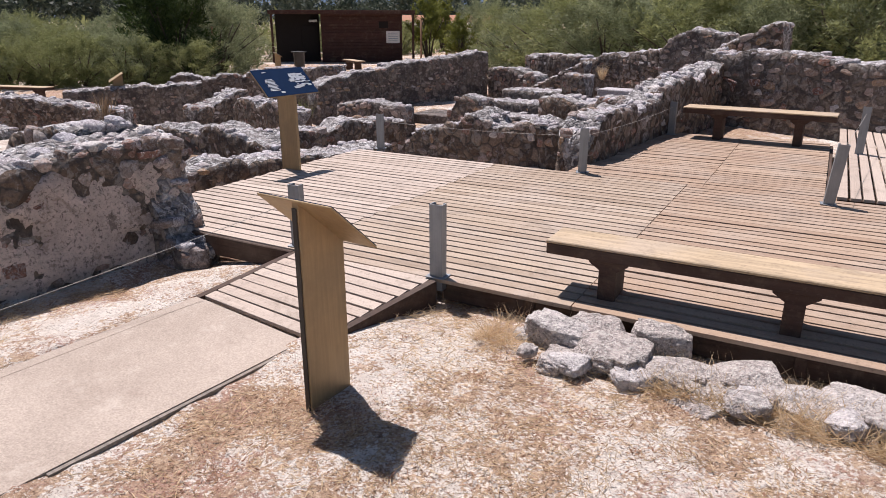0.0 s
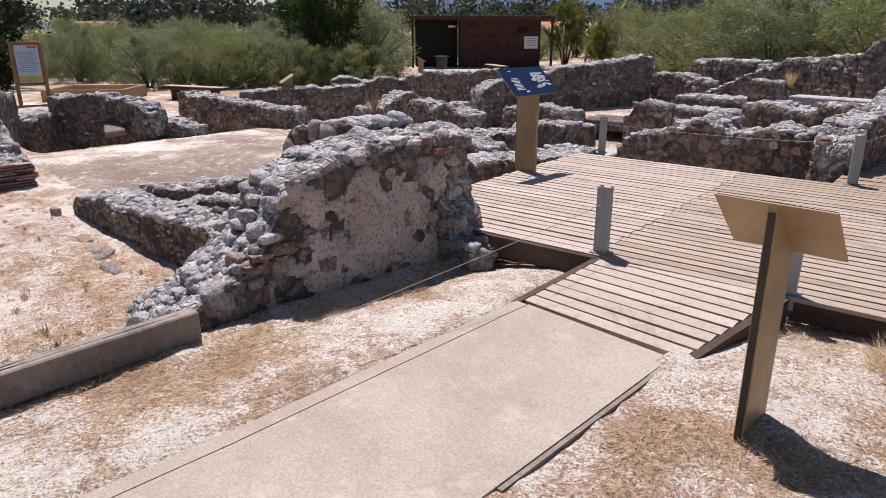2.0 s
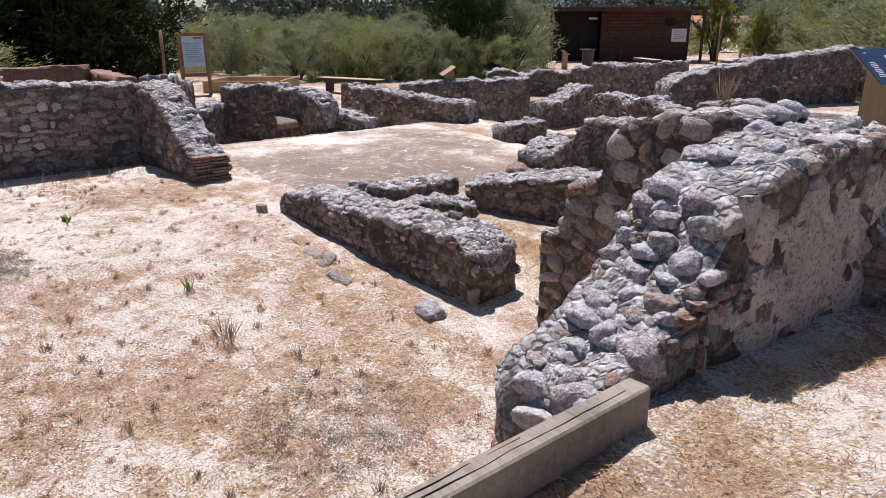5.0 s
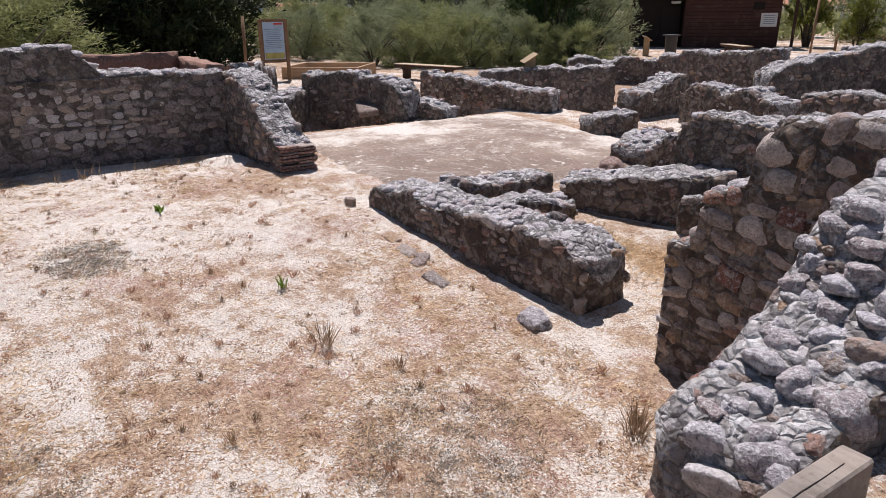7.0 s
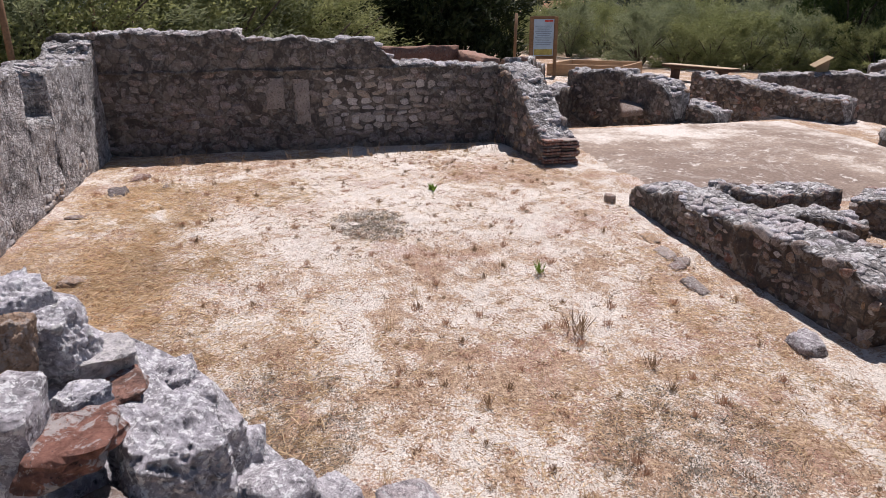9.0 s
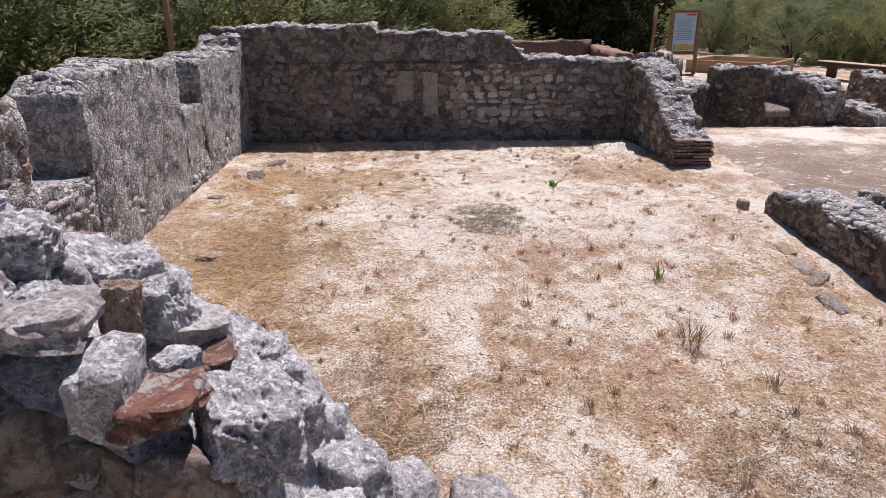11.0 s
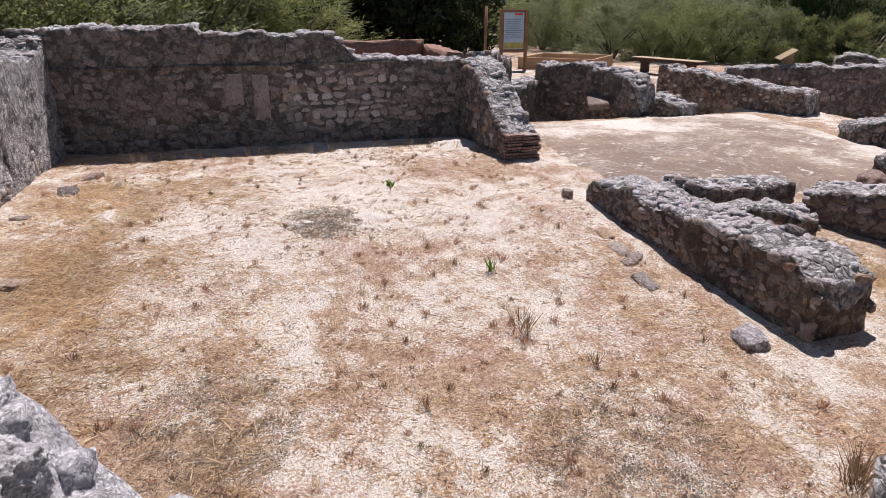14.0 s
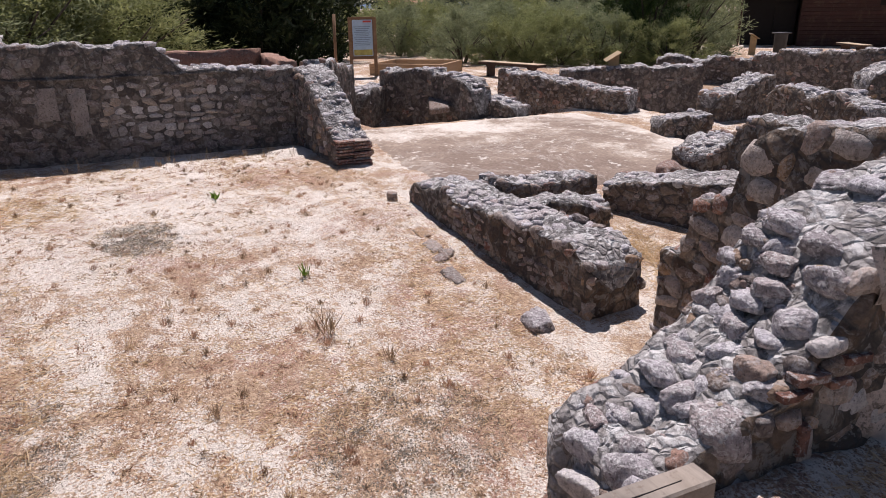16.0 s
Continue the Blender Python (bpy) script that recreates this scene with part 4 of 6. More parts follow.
# the broken return at its plastered end
ruin_wall("wall_east_4", (-4.62, 2.86), (-4.12, 2.86), 0.30, -0.2, [(0, 0.78), (0.3, 0.76), (0.36, 0.50), (0.42, 0.34), (0.58, 0.28), (0.66, 0.08), (1, 0.04)], "broken rubble return at the end of the plastered wall",
          core=DARKWALL, face=DUSKY, size=0.15, res=0.04, limit=90, seed=19, faces="-+", ends="1", rag=0.05, fill=0.9)
east2 = bpy.data.objects["wall_east_2"]
CAPS = [("crag", (-4.68, -2.06, 0.96), (0.16, 0.15, 0.12), CRUST, 0.3), ("crag", (-4.74, -2.20, 0.97), (0.20, 0.18, 0.13), CRUST, 1.2), ("crag", (-4.54, -2.07, 0.90), (0.15, 0.17, 0.14), CRUST, 2.0), ("crag", (-4.60, -1.99, 0.86), (0.13, 0.13, 0.14), CRUST, 0.9),
        ("slab", (-4.53, -1.935, 0.895), (0.16, 0.13, 0.05), WEATHERED, 0.25), ("slab", (-4.50, -1.85, 0.79), (0.13, 0.09, 0.11), CRUST, 0.15), ("crag", (-4.63, -1.87, 0.875), (0.07, 0.07, 0.10), STONE, 0.5),
        ("crag", (-4.70, -1.85, 0.83), (0.13, 0.10, 0.13), CRUST, 1.5), ("slab", (-4.75, -1.785, 0.765), (0.13, 0.10, 0.07), PALE, 0.4), ("slab", (-4.66, -1.745, 0.755), (0.10, 0.08, 0.03), BRICK, 0.3), ("crag", (-4.60, -1.78, 0.775), (0.08, 0.07, 0.06), CRUST, 2.5),
        ("slab", (-4.495, -1.765, 0.775), (0.14, 0.11, 0.045), BRICK, 0.12), ("crag", (-4.56, -1.655, 0.69), (0.24, 0.17, 0.15), CRUST, 0.4), ("crag", (-4.70, -1.64, 0.60), (0.16, 0.13, 0.14), CRUST, 1.1), ("cobble", (-4.72, -1.52, 0.44), (0.19, 0.15, 0.17), CRUST, 0.6),
        ("crag", (-4.56, -1.52, 0.44), (0.17, 0.13, 0.14), CRUST, 0.2), ("cobble", (-4.86, -1.40, 0.29), (0.15, 0.13, 0.14), WEATHERED, 0.3), ("cobble", (-4.84, -1.24, 0.27), (0.17, 0.14, 0.14), WEATHERED, 1.4), ("cobble", (-4.60, -1.36, 0.22), (0.18, 0.16, 0.17), WEATHERED, 2.1),
        ("crag", (-4.86, -1.96, 0.82), (0.16, 0.15, 0.14), CRUST, 0.7), ("crag", (-4.88, -1.72, 0.62), (0.13, 0.13, 0.12), CRUST, 0.1), ("slab", (-4.45, -2.03, 0.66), (0.07, 0.15, 0.06), BRICK, 0.0), ("slab", (-4.45, -1.93, 0.56), (0.07, 0.12, 0.05), BRICK, 0.0),
        ("cobble", (-4.46, -1.90, 0.70), (0.08, 0.13, 0.09), STONE, 0.1), ("cobble", (-4.46, -1.74, 0.66), (0.08, 0.13, 0.11), STONE, 0.1)]
for kind, at, dims, mt, an in CAPS:
    me = with_material(rng.choice({"crag": CRUST_SHAPES, "cobble": COBBLE_SHAPES, "slab": SLAB_SHAPES}[kind]), mt)
    ob = new("brick" if mt is BRICK else "stone", me)
    ob.matrix_basis = Matrix.LocRotScale(at, Euler((rng.uniform(-0.12, 0.12), rng.uniform(-0.12, 0.12), an)), dims)
    ob.parent = east2


def loose_stone(at, dims, label, mt=WEATHERED, turn=0.0, group="", sink=0.06):
    ob = stone_at(None, mt, Vector((at[0], at[1], gz(at[0], at[1]) + dims[2] * sink)), dims, turn, (0.05, 0.1), True, "loose_stone")
    return tagged(ob, label, "stone", group)


loose_stone((-7.45, 2.12), (0.30, 0.24, 0.2), "grey lichened loose stone beside the low wall")
for x, y, w in ((-9.62, 1.98, 0.30), (-9.25, 1.96, 0.34), (-8.95, 1.92, 0.2), (-8.55, 1.88, 0.36), (-9.05, 2.03, 0.16)):
    loose_stone((x, y), (w, 0.18, 0.12), "flat footing stone half buried in straw", STONE, 0.1, "row of half-buried stones", -0.2)
loose_stone((-10.3, 5.9), (0.42, 0.36, 0.4), "dark rough stone block beside the low wall", STONE)
loose_stone((-10.75, 2.05), (0.14, 0.12, 0.18), "small dark green upright stone at the wall's end", STONE)
for x, y, w in ((-12.9, -3.6, 0.3), (-12.2, -3.7, 0.36), (-11.3, -3.95, 0.2), (-12.4, -3.2, 0.16), (-9.6, -3.5, 0.28)):
    loose_stone((x, y), (w, w * 0.7, w * 0.4), "flat grey stone lying on the sand", STONE, x, "", -0.1)

# ---------------------------------------------------------------- ruined walls beyond the room
R = [
    ("wall_1", (-9.95, 2.95), (-9.98, 4.30), 0.45, -0.95, [(0, -0.5), (1, -0.5)], 0.17, MORTAR),
    ("wall_2", (-9.25, 2.98), (-9.02, 3.85), 0.42, -1.0, [(0, -0.55), (1, -0.55)], 0.17, MORTAR),
    ("wall_3", (-9.75, 4.55), (-8.15, 5.55), 0.62, -1.0, [(0, -0.52), (0.5, -0.45), (1, -0.36)], 0.18, MORTAR),
    ("wall_4", (-8.35, 5.0), (-7.5, 5.45), 0.42, -1.1, [(0, -0.62), (0.5, -0.52), (1, -0.45)], 0.18, MORTAR),
    ("wall_5", (-9.0, 5.85), (-6.5, 5.85), 0.5, -1.05, [(0, -0.1), (0.07, 0.18), (0.5, 0.26), (1, 0.16)], 0.2, MORTAR),
    ("wall_6", (-6.35, 3.5), (-6.1, 7.25), 0.6, -0.9, [(0, 0.16), (0.4, 0.1), (0.7, 0.0), (1, -0.05)], 0.18, MORTAR),
    ("wall_7", (-7.7, 6.6), (-7.4, 9.3), 0.55, -1.20, [(0, 0.0), (0.5, 0.08), (1, 0.02)], 0.2, MORTAR),
    ("wall_8", (-12.3, 10.1), (-10.1, 9.65), 0.55, -0.75, [(0, -0.2), (0.1, -0.04), (0.8, 0.0), (1, -0.1)], 0.2, MORTAR),
    ("wall_9", (-12.55, 7.6), (-12.35, 8.4), 0.6, -0.85, [(0, -0.40), (1, -0.34)], 0.17, MORTAR),
    ("wall_10", (-10.45, 6.4), (-10.5, 7.2), 0.7, -0.9, [(0, -0.52), (0.5, -0.42), (1, -0.36)], 0.17, MORTAR),
    ("wall_11", (-13.35, 9.5), (-13.5, 10.95), 0.6, -0.85, [(0, -0.22), (0.5, -0.08), (1, 0.0)], 0.2, MORTAR),
    ("wall_12", (-18.1, 4.55), (-16.9, 5.32), 0.55, -1.3, [(0, 0.1), (1, 0.12)], 0.2, DARKWALL),
    ("wall_13", (-16.9, 5.32), (-15.6, 5.66), 0.55, -1.3, [(0, 0.12), (0.6, 0.14), (0.85, 0.0), (1, -0.2)], 0.2, DARKWALL),
    ("wall_14", (-15.95, 6.05), (-15.2, 6.35), 0.6, -1.3, [(0, -0.38), (0.5, -0.42), (1, -0.45)], 0.17, MORTAR),
    ("wall_15", (-17.3, 3.55), (-18.3, 4.4), 0.6, -1.3, [(0, -0.25), (1, -0.22)], 0.2, DARKWALL),
    ("wall_16", (-15.1, 2.25), (-17.4, 3.3), 0.5, -0.85, [(0, 0.5), (0.5, 0.36), (1, 0.3)], 0.2, DARKWALL),
    ("wall_17", (-18.0, 7.55), (-14.8, 8.75), 0.6, -1.3, [(0, 0.0), (0.3, -0.05), (0.7, -0.2), (1, -0.3)], 0.2, MORTAR),
    ("wall_18", (-17.9, 9.0), (-16.2, 11.9), 0.6, -1.3, [(0, -0.1), (0.4, -0.02), (1, 0.06)], 0.2, DARKWALL),
    ("wall_19", (-18.6, 12.6), (-16.9, 14.9), 0.6, -0.8, [(0, 0.05), (1, 0.0)], 0.2, DARKWALL),
    ("wall_20", (-15.9, 13.5), (-12.9, 13.9), 0.6, -1.00, [(0, 0.2), (0.3, 0.32), (1, 0.46)], 0.2, DARKWALL),
    ("wall_21", (-12.15, 12.1), (-10.45, 17.2), 0.6, -1.00, [(0, 0.12), (0.18, 0.38), (0.35, 0.5), (0.6, 0.62), (0.9, 0.74), (1, 0.84)], 0.22, DARKWALL),
    ("wall_22", (-5.55, 7.5), (-3.1, 7.42), 0.55, -0.95, [(0, 0.02), (0.06, 0.24), (0.4, 0.44), (0.8, 0.40), (1, 0.5)], 0.2, MORTAR),
    ("wall_23", (-2.98, 6.95), (-2.98, 9.3), 0.42, -0.90, [(0, 0.5), (0.2, 0.58), (1, 0.6)], 0.2, MORTAR),
    ("wall_24", (-2.98, 9.3), (-2.85, 12.2), 0.42, -0.90, [(0, 0.76), (0.4, 0.84), (1, 0.92)], 0.2, MORTAR),
    ("wall_25", (-2.9, 12.4), (1.3, 10.8), 0.5, -0.3, [(0, 1.12), (0.35, 1.17), (0.6, 1.08), (1, 1.04)], 0.26, DARKWALL),
    ("wall_26", (-4.9, 16.3), (-3.4, 16.1), 0.6, -0.5, [(0, 1.0), (0.15, 1.3), (0.4, 1.42), (1, 1.36)], 0.24, DARKWALL),
    ("wall_27", (-3.35, 14.3), (-2.1, 14.1), 0.6, -0.4, [(0, 1.0), (0.3, 1.25), (0.7, 1.5), (1, 1.5)], 0.24, MORTAR),
    ("wall_28", (-9.6, 18.8), (-4.9, 16.4), 0.55, -1.00, [(0, 0.66), (0.5, 0.7), (0.8, 0.86), (1, 1.0)], 0.24, MORTAR),
    ("wall_29", (-8.4, 16.6), (-6.9, 16.5), 0.5, -1.00, [(0, -0.1), (0.4, 0.3), (1, 0.68)], 0.22, MORTAR),
    ("wall_30", (-8.1, 12.3), (-7.3, 12.2), 0.5, -1.00, [(0, -0.15), (0.5, 0.12), (1, 0.1)], 0.22, MORTAR),
    ("wall_31", (-5.2, 10.9), (-3.2, 10.1), 0.5, -1.00, [(0, 0.4), (0.5, 0.42), (1, 0.5)], 0.2, MORTAR),
    ("wall_32", (-6.45, 14.4), (-5.95, 14.35), 0.5, -1.00, [(0, 0.5), (1, 0.5)], 0.22, MORTAR),
]
for i, (nm, p0, p1, th, base, prof, size, core) in enumerate(R):
    d2 = math.dist(p0, (0, 0))
    ruin_wall(nm, p0, p1, th, base, prof, "low ruined rubble wall with grey lichened top" if prof[0][1] < 0.6 else "ruined rubble wall of rough grey and brown stones",
              core=core, size=size * 0.8, res=0.06 if d2 < 12 else 0.085, limit=150 if d2 < 13 else 80, seed=40 + i, faces="-+" if p1[0] > p0[0] else "+-", rag=0.055, crumble=0.075 if d2 > 7.5 else 0.04, relief=0.02, fill=0.35 if (core is DARKWALL and i < 19) else 0.75, proud=0.004 if (core is DARKWALL and i < 19) else 0.007)
# stone steps between the far walls
for k in range(3):
    ruin_wall("stone_step", (-8.2, 13.3 + 0.8 * k), (-6.5, 13.15 + 0.8 * k), 0.7, -1.1, [(0, -0.36 + 0.2 * k), (1, -0.34 + 0.2 * k)], "long worn stone step between ruined walls",
              core=DARKWALL, size=0.2, res=0.09, limit=20, seed=90 + k, faces="-", ends="", rag=0.02, fill=0.4, proud=0.004, category="step")
tagged(part("stone_slab", box((0.9, 0.4, 0.12), (-16.35, 5.05, -0.52), pose(0, 0, 0, 6, 8, -20), 0.02), STONE), "pale tilted stone slab beside the curved wall", "stone")
tagged(part("stone_slab", box((1.9, 0.5, 0.7), (-4.8, 14.6, -0.15), pose(0, 0, 0, 0, 0, -4), 0.02), WEATHERED), "grey stone ledge under the far wall", "stone")
tagged(part("stone_slab", box((1.9, 0.5, 0.8), (-4.7, 13.6, -0.34), pose(0, 0, 0, 0, 0, -4), 0.02), WEATHERED), "grey stone ledge under the far wall", "stone")
tagged(part("stone_slab", box((1.4, 0.9, 0.1), (-8.4, 11.0, -0.83), pose(0, 0, 0, 0, 0, 4), 0.02), PALE), "pale flat slab on the floor of a ruined room", "stone")

tagged(part("stone_slab", box((1.9, 1.0, 0.22), (-8.5, 13.0, -0.5), pose(0, 0, 0, 0, 0, 4), 0.02), DARKWALL), "dark flat paving slab between ruined walls", "stone")
ruin_wall("wall_33", (-11.2, 12.2), (-9.2, 12.0), 0.5, -1.0, [(0, -0.25), (0.5, -0.12), (1, -0.2)], "low ruined rubble wall with grey lichened top", core=DARKWALL, size=0.2, res=0.1, limit=50, seed=88, faces="-")
ruin_wall("wall_34", (-10.2, 17.6), (-8.4, 17.0), 0.5, -1.0, [(0, 0.3), (0.5, 0.36), (1, 0.2)], "low ruined rubble wall with grey lichened top", core=DARKWALL, size=0.2, res=0.1, limit=50, seed=89, faces="-")

# the tank behind the tall wall, lined with red-brown mortar
tank = empty("stone_tank", pose(-16.1, 0.7, 0))
tagged(tank, "open tank lined with reddish waterproof mortar", "tank")
for nm, sz, at in (("tank_wall", (2.3, 0.3, 1.5), (0, -1.15, -0.08)), ("tank_wall", (2.3, 0.3, 1.44), (0, 1.05, -0.14)), ("tank_wall", (0.3, 1.9, 1.52), (-1.0, -0.05, -0.08)), ("tank_wall", (0.3, 1.9, 1.3), (1.0, -0.05, -0.18))):
    bm = box(sz, at, None, 0)
    bmesh.ops.subdivide_edges(bm, edges=bm.edges[:], cuts=9, use_grid_fill=True)
    for v in bm.verts:
        v.co += Vector((1, 1, 1)) * 0.03 * noise.fractal(v.co * 2.2, 0.8, 2, 4)
    part(nm, bm, OPUS, tank, "", True)

# a heap of earth at the foot of the tall wall
bm = bmesh.new()
bmesh.ops.create_grid(bm, x_segments=26, y_segments=26, size=1.0)
for v in bm.verts:
    rr = v.co.length
    h = 0.15 * max(0.0, 1 - rr * 1.02) ** 1.1
    v.co = Vector((v.co.x * 0.95, v.co.y * 0.7, h + 0.04 * noise.fractal(v.co * 5, 0.8, 2, 3) - 0.05))
bm.transform(pose(-13.75, 1.45, -0.74))
tagged(part("earth_mound", bm, GROUND, None, "", True), "small heap of dry earth in the wall's corner", "earth mound")

# ---------------------------------------------------------------- the timber deck
DT = 0.12                      # height of the walking surface
DA = radians(5.0)
DO = Vector((-2.2, 3.12, 0))
DX, DY = Vector((math.cos(DA), math.sin(DA), 0)), Vector((-math.sin(DA), math.cos(DA), 0))


def on_deck(u, v, z=DT):
    p = DO + DX * u + DY * v
    return Vector((p.x, p.y, z))


def plank_mesh(name, mat):
    me = bpy.data.meshes.new(name)
    bm = box((1, 1, 1), (0, 0, 0), None, 0)
    bmesh.ops.bevel(bm, geom=[e for e in bm.edges if abs((e.verts[0].co - e.verts[1].co).x) > 0.5], offset=0.06, segments=1, affect="EDGES")
    bm.to_mesh(me)
    bm.free()
    me.materials.append(mat)
    return me


PLANK = {m.name: plank_mesh("plank", m) for m in (DECKWOOD, DECKPALE, DECKRED)}
PITCH, BOARD, THICK = 0.1015, 0.081, 0.026
deck = empty("boardwalk_deck", Matrix.Identity(4))
tagged(deck, "sun-bleached timber boardwalk deck of narrow planks", "deck")
drng = random.Random(5)


def plank(p, q, mat, z0=DT, z1=DT, parent=None, tilt=0.0):
    """One board from p to q on the plan."""
    L = (Vector(q) - Vector(p)).length
    c = (Vector(p) + Vector(q)) / 2
    ob = new("plank", PLANK[mat.name])
    ang = math.atan2(q[1] - p[1], q[0] - p[0])
    ob.matrix_basis = Matrix.LocRotScale((c.x, c.y, (z0 + z1) / 2 - THICK / 2 + drng.uniform(-0.0025, 0.0025)),
                                         Euler((tilt + drng.uniform(-0.012, 0.012), 0, ang + drng.uniform(-0.0015, 0.0015))), (L, BOARD, THICK))
    ob.parent = parent or deck
    return ob


def joist(p, q, z, depth=0.12, wide=0.06, parent=None):
    p, q = Vector(p), Vector(q)
    c = (p + q) / 2
    ob = part("joist", box(((q - p).length, wide, depth), (0, 0, 0)), BEAMWOOD, parent or deck)
    ob.matrix_basis = Matrix.LocRotScale((c.x, c.y, z), Euler((0, 0, math.atan2(q.y - p.y, q.x - p.x))), None)
    return ob


rows_main = 33
for k in range(rows_main):
    v = 0.05 + k * PITCH
    # the left field, with its cut corner
    y_here = on_deck(-2.6, v).y
    left = -2.98 if y_here > 3.62 else -2.12 - 0.86 * max(0.0, (y_here - 2.98) / 0.64)
    seam = -1.16 + (0.02 if k % 2 else 0)
    plank(on_deck(left - 0.03 * drng.random(), v), on_deck(seam, v), DECKPALE)
    right1 = 0.86
    plank(on_deck(seam + 0.006, v), on_deck(right1, v), DECKWOOD)
    plank(on_deck(right1 + 0.006, v), on_deck(3.9, v), DECKRED)
# the boards of the farther platform
for k in range(rows_main, rows_main + 32):
    v = 0.05 + k * PITCH
    plank(on_deck(-0.34, v), on_deck(1.0, v), DECKRED)
    plank(on_deck(1.006, v), on_deck(2.02, v), DECKRED)
# joists and fascia boards under the edge; their near-black colour carries the gap's shade
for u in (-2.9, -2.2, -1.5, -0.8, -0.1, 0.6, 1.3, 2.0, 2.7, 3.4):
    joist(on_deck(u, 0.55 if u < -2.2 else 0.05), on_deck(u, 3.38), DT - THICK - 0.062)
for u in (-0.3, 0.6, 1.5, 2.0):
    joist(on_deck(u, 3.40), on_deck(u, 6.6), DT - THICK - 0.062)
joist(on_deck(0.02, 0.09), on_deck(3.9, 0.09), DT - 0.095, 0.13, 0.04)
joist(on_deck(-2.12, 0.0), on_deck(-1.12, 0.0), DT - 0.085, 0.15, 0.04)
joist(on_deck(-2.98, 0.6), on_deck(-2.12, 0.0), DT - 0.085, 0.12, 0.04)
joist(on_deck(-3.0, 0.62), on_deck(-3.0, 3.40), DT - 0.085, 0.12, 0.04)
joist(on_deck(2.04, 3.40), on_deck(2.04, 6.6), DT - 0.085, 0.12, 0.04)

# the ramp down to the path
ramp = empty("timber_ramp", Matrix.Identity(4))
tagged(ramp, "short timber ramp of narrow planks from path to deck", "ramp")
for k in range(9):
    f = (k + 0.5) / 9
    z = 0.008 + (DT - 0.008) * f
    y = 2.27 + 0.84 * f
    a, b = (-3.36 + 0.09 * f, y + 0.05 * (1 - f)), (-2.37 + 0.15 * f, y + 0.02 * f)
    plank((a[0], a[1], 0), (b[0], b[1], 0), DECKPALE, z, z, ramp, math.atan2(DT - 0.028, 0.84))
for x0, x1 in ((-3.41, -3.32), (-2.365, -2.215)):
    bm = bmesh.new()
    pts = [(x0, 2.28, -0.12), (x1, 3.10, -0.10), (x1, 3.10, DT - 0.004), (x0, 2.28, 0.006)]
    vs = [bm.verts.new(p) for p in pts] + [bm.verts.new((p[0] + 0.045, p[1], p[2])) for p in pts]
    for f in ((0, 1, 2, 3), (7, 6, 5, 4), (0, 4, 5, 1), (1, 5, 6, 2), (2, 6, 7, 3), (3, 7, 4, 0)):
        bm.faces.new([vs[i] for i in f])
    bmesh.ops.recalc_face_normals(bm, faces=bm.faces[:])
    part("side_board", bm, BEAMWOOD, ramp)

# the neighbouring walkway, its boards laid the other way
walkway = empty("boardwalk", Matrix.Identity(4))
tagged(walkway, "second timber boardwalk rising past the deck", "walkway")
for k in range(15):
    u = 2.16 + k * PITCH
    plank(on_deck(u, 3.42), on_deck(u, 8.2), DECKPALE, DT + 0.02, DT + 0.02, walkway)
for v in (3.5, 5.0, 6.5, 8.1):
    joist(on_deck(2.12, v), on_deck(3.62, v), DT - 0.07, 0.12, 0.06, walkway)

# galvanised channel posts with thin cables
def channel_post(at, h, turn=0.0, lean=0.0):
    w, d, t = 0.085, 0.06, 0.006
    prof = [(-w / 2, -d / 2), (w / 2, -d / 2), (w / 2, d / 2), (w / 2 - t * 3, d / 2), (w / 2 - t * 3, d / 2 - t), (w / 2 - t, d / 2 - t), (w / 2 - t, -d / 2 + t),
            (-w / 2 + t, -d / 2 + t), (-w / 2 + t, d / 2 - t), (-w / 2 + t * 3, d / 2 - t), (-w / 2 + t * 3, d / 2), (-w / 2, d / 2)]
    bm = bmesh.new()
    f = bm.faces.new([bm.verts.new((x, y, -0.08)) for x, y in prof])
    g = bmesh.ops.extrude_face_region(bm, geom=[f])
    bmesh.ops.translate(bm, verts=[v for v in g["geom"] if isinstance(v, bmesh.types.BMVert)], vec=(0, 0, h + 0.08))
    bmesh.ops.recalc_face_normals(bm, faces=bm.faces[:])
    ob = part("rail_post", bm, GALV)
    ob.matrix_world = pose(at[0], at[1], at[2], 0, lean, turn)
    foot = part("base_plate", box((0.13, 0.10, 0.008), (0, 0, 0.006), None, 0.002), GALV, ob)
    return tagged(ob, "short galvanised steel channel post on the deck edge", "post", "posts along the deck")


POSTS = [((-3.33, 3.10, DT), 0.44, 10, 0), ((-2.20, 3.16, DT), 0.46, 8, 0), ((-2.68, 6.46, DT), 0.46, 20, 0), ((-5.28, 6.36, DT), 0.42, 30, 0), ((-0.43, 6.44, DT), 0.52, 10, 4),
         ((-2.66, 9.45, DT), 0.45, 0, 0), ((-0.40, 9.15, DT), 0.56, 0, 0)]
for p in POSTS:
    channel_post(*p)


def cable(a, b, sag=0.03, r=0.0022):
    a, b = Vector(a), Vector(b)
    pts = [a.lerp(b, k / 12) - Vector((0, 0, sag * 4 * (k / 12) * (1 - k / 12))) for k in range(13)]
    return tagged(tube(pts, r, ROPE, "cable", None, 5), "thin steel cable strung between posts", "cable", "barrier cables")


cable((-5.28, 6.36, 0.46), (-2.68, 6.46, 0.50))
cable((-2.68, 6.46, 0.50), (-2.66, 9.45, 0.5))
cable((-3.33, 3.10, 0.45), (-3.95, -1.9, 0.02), 0.06, 0.0018)
cable((-0.43, 6.44, 0.55), (-0.40, 9.15, 0.6))


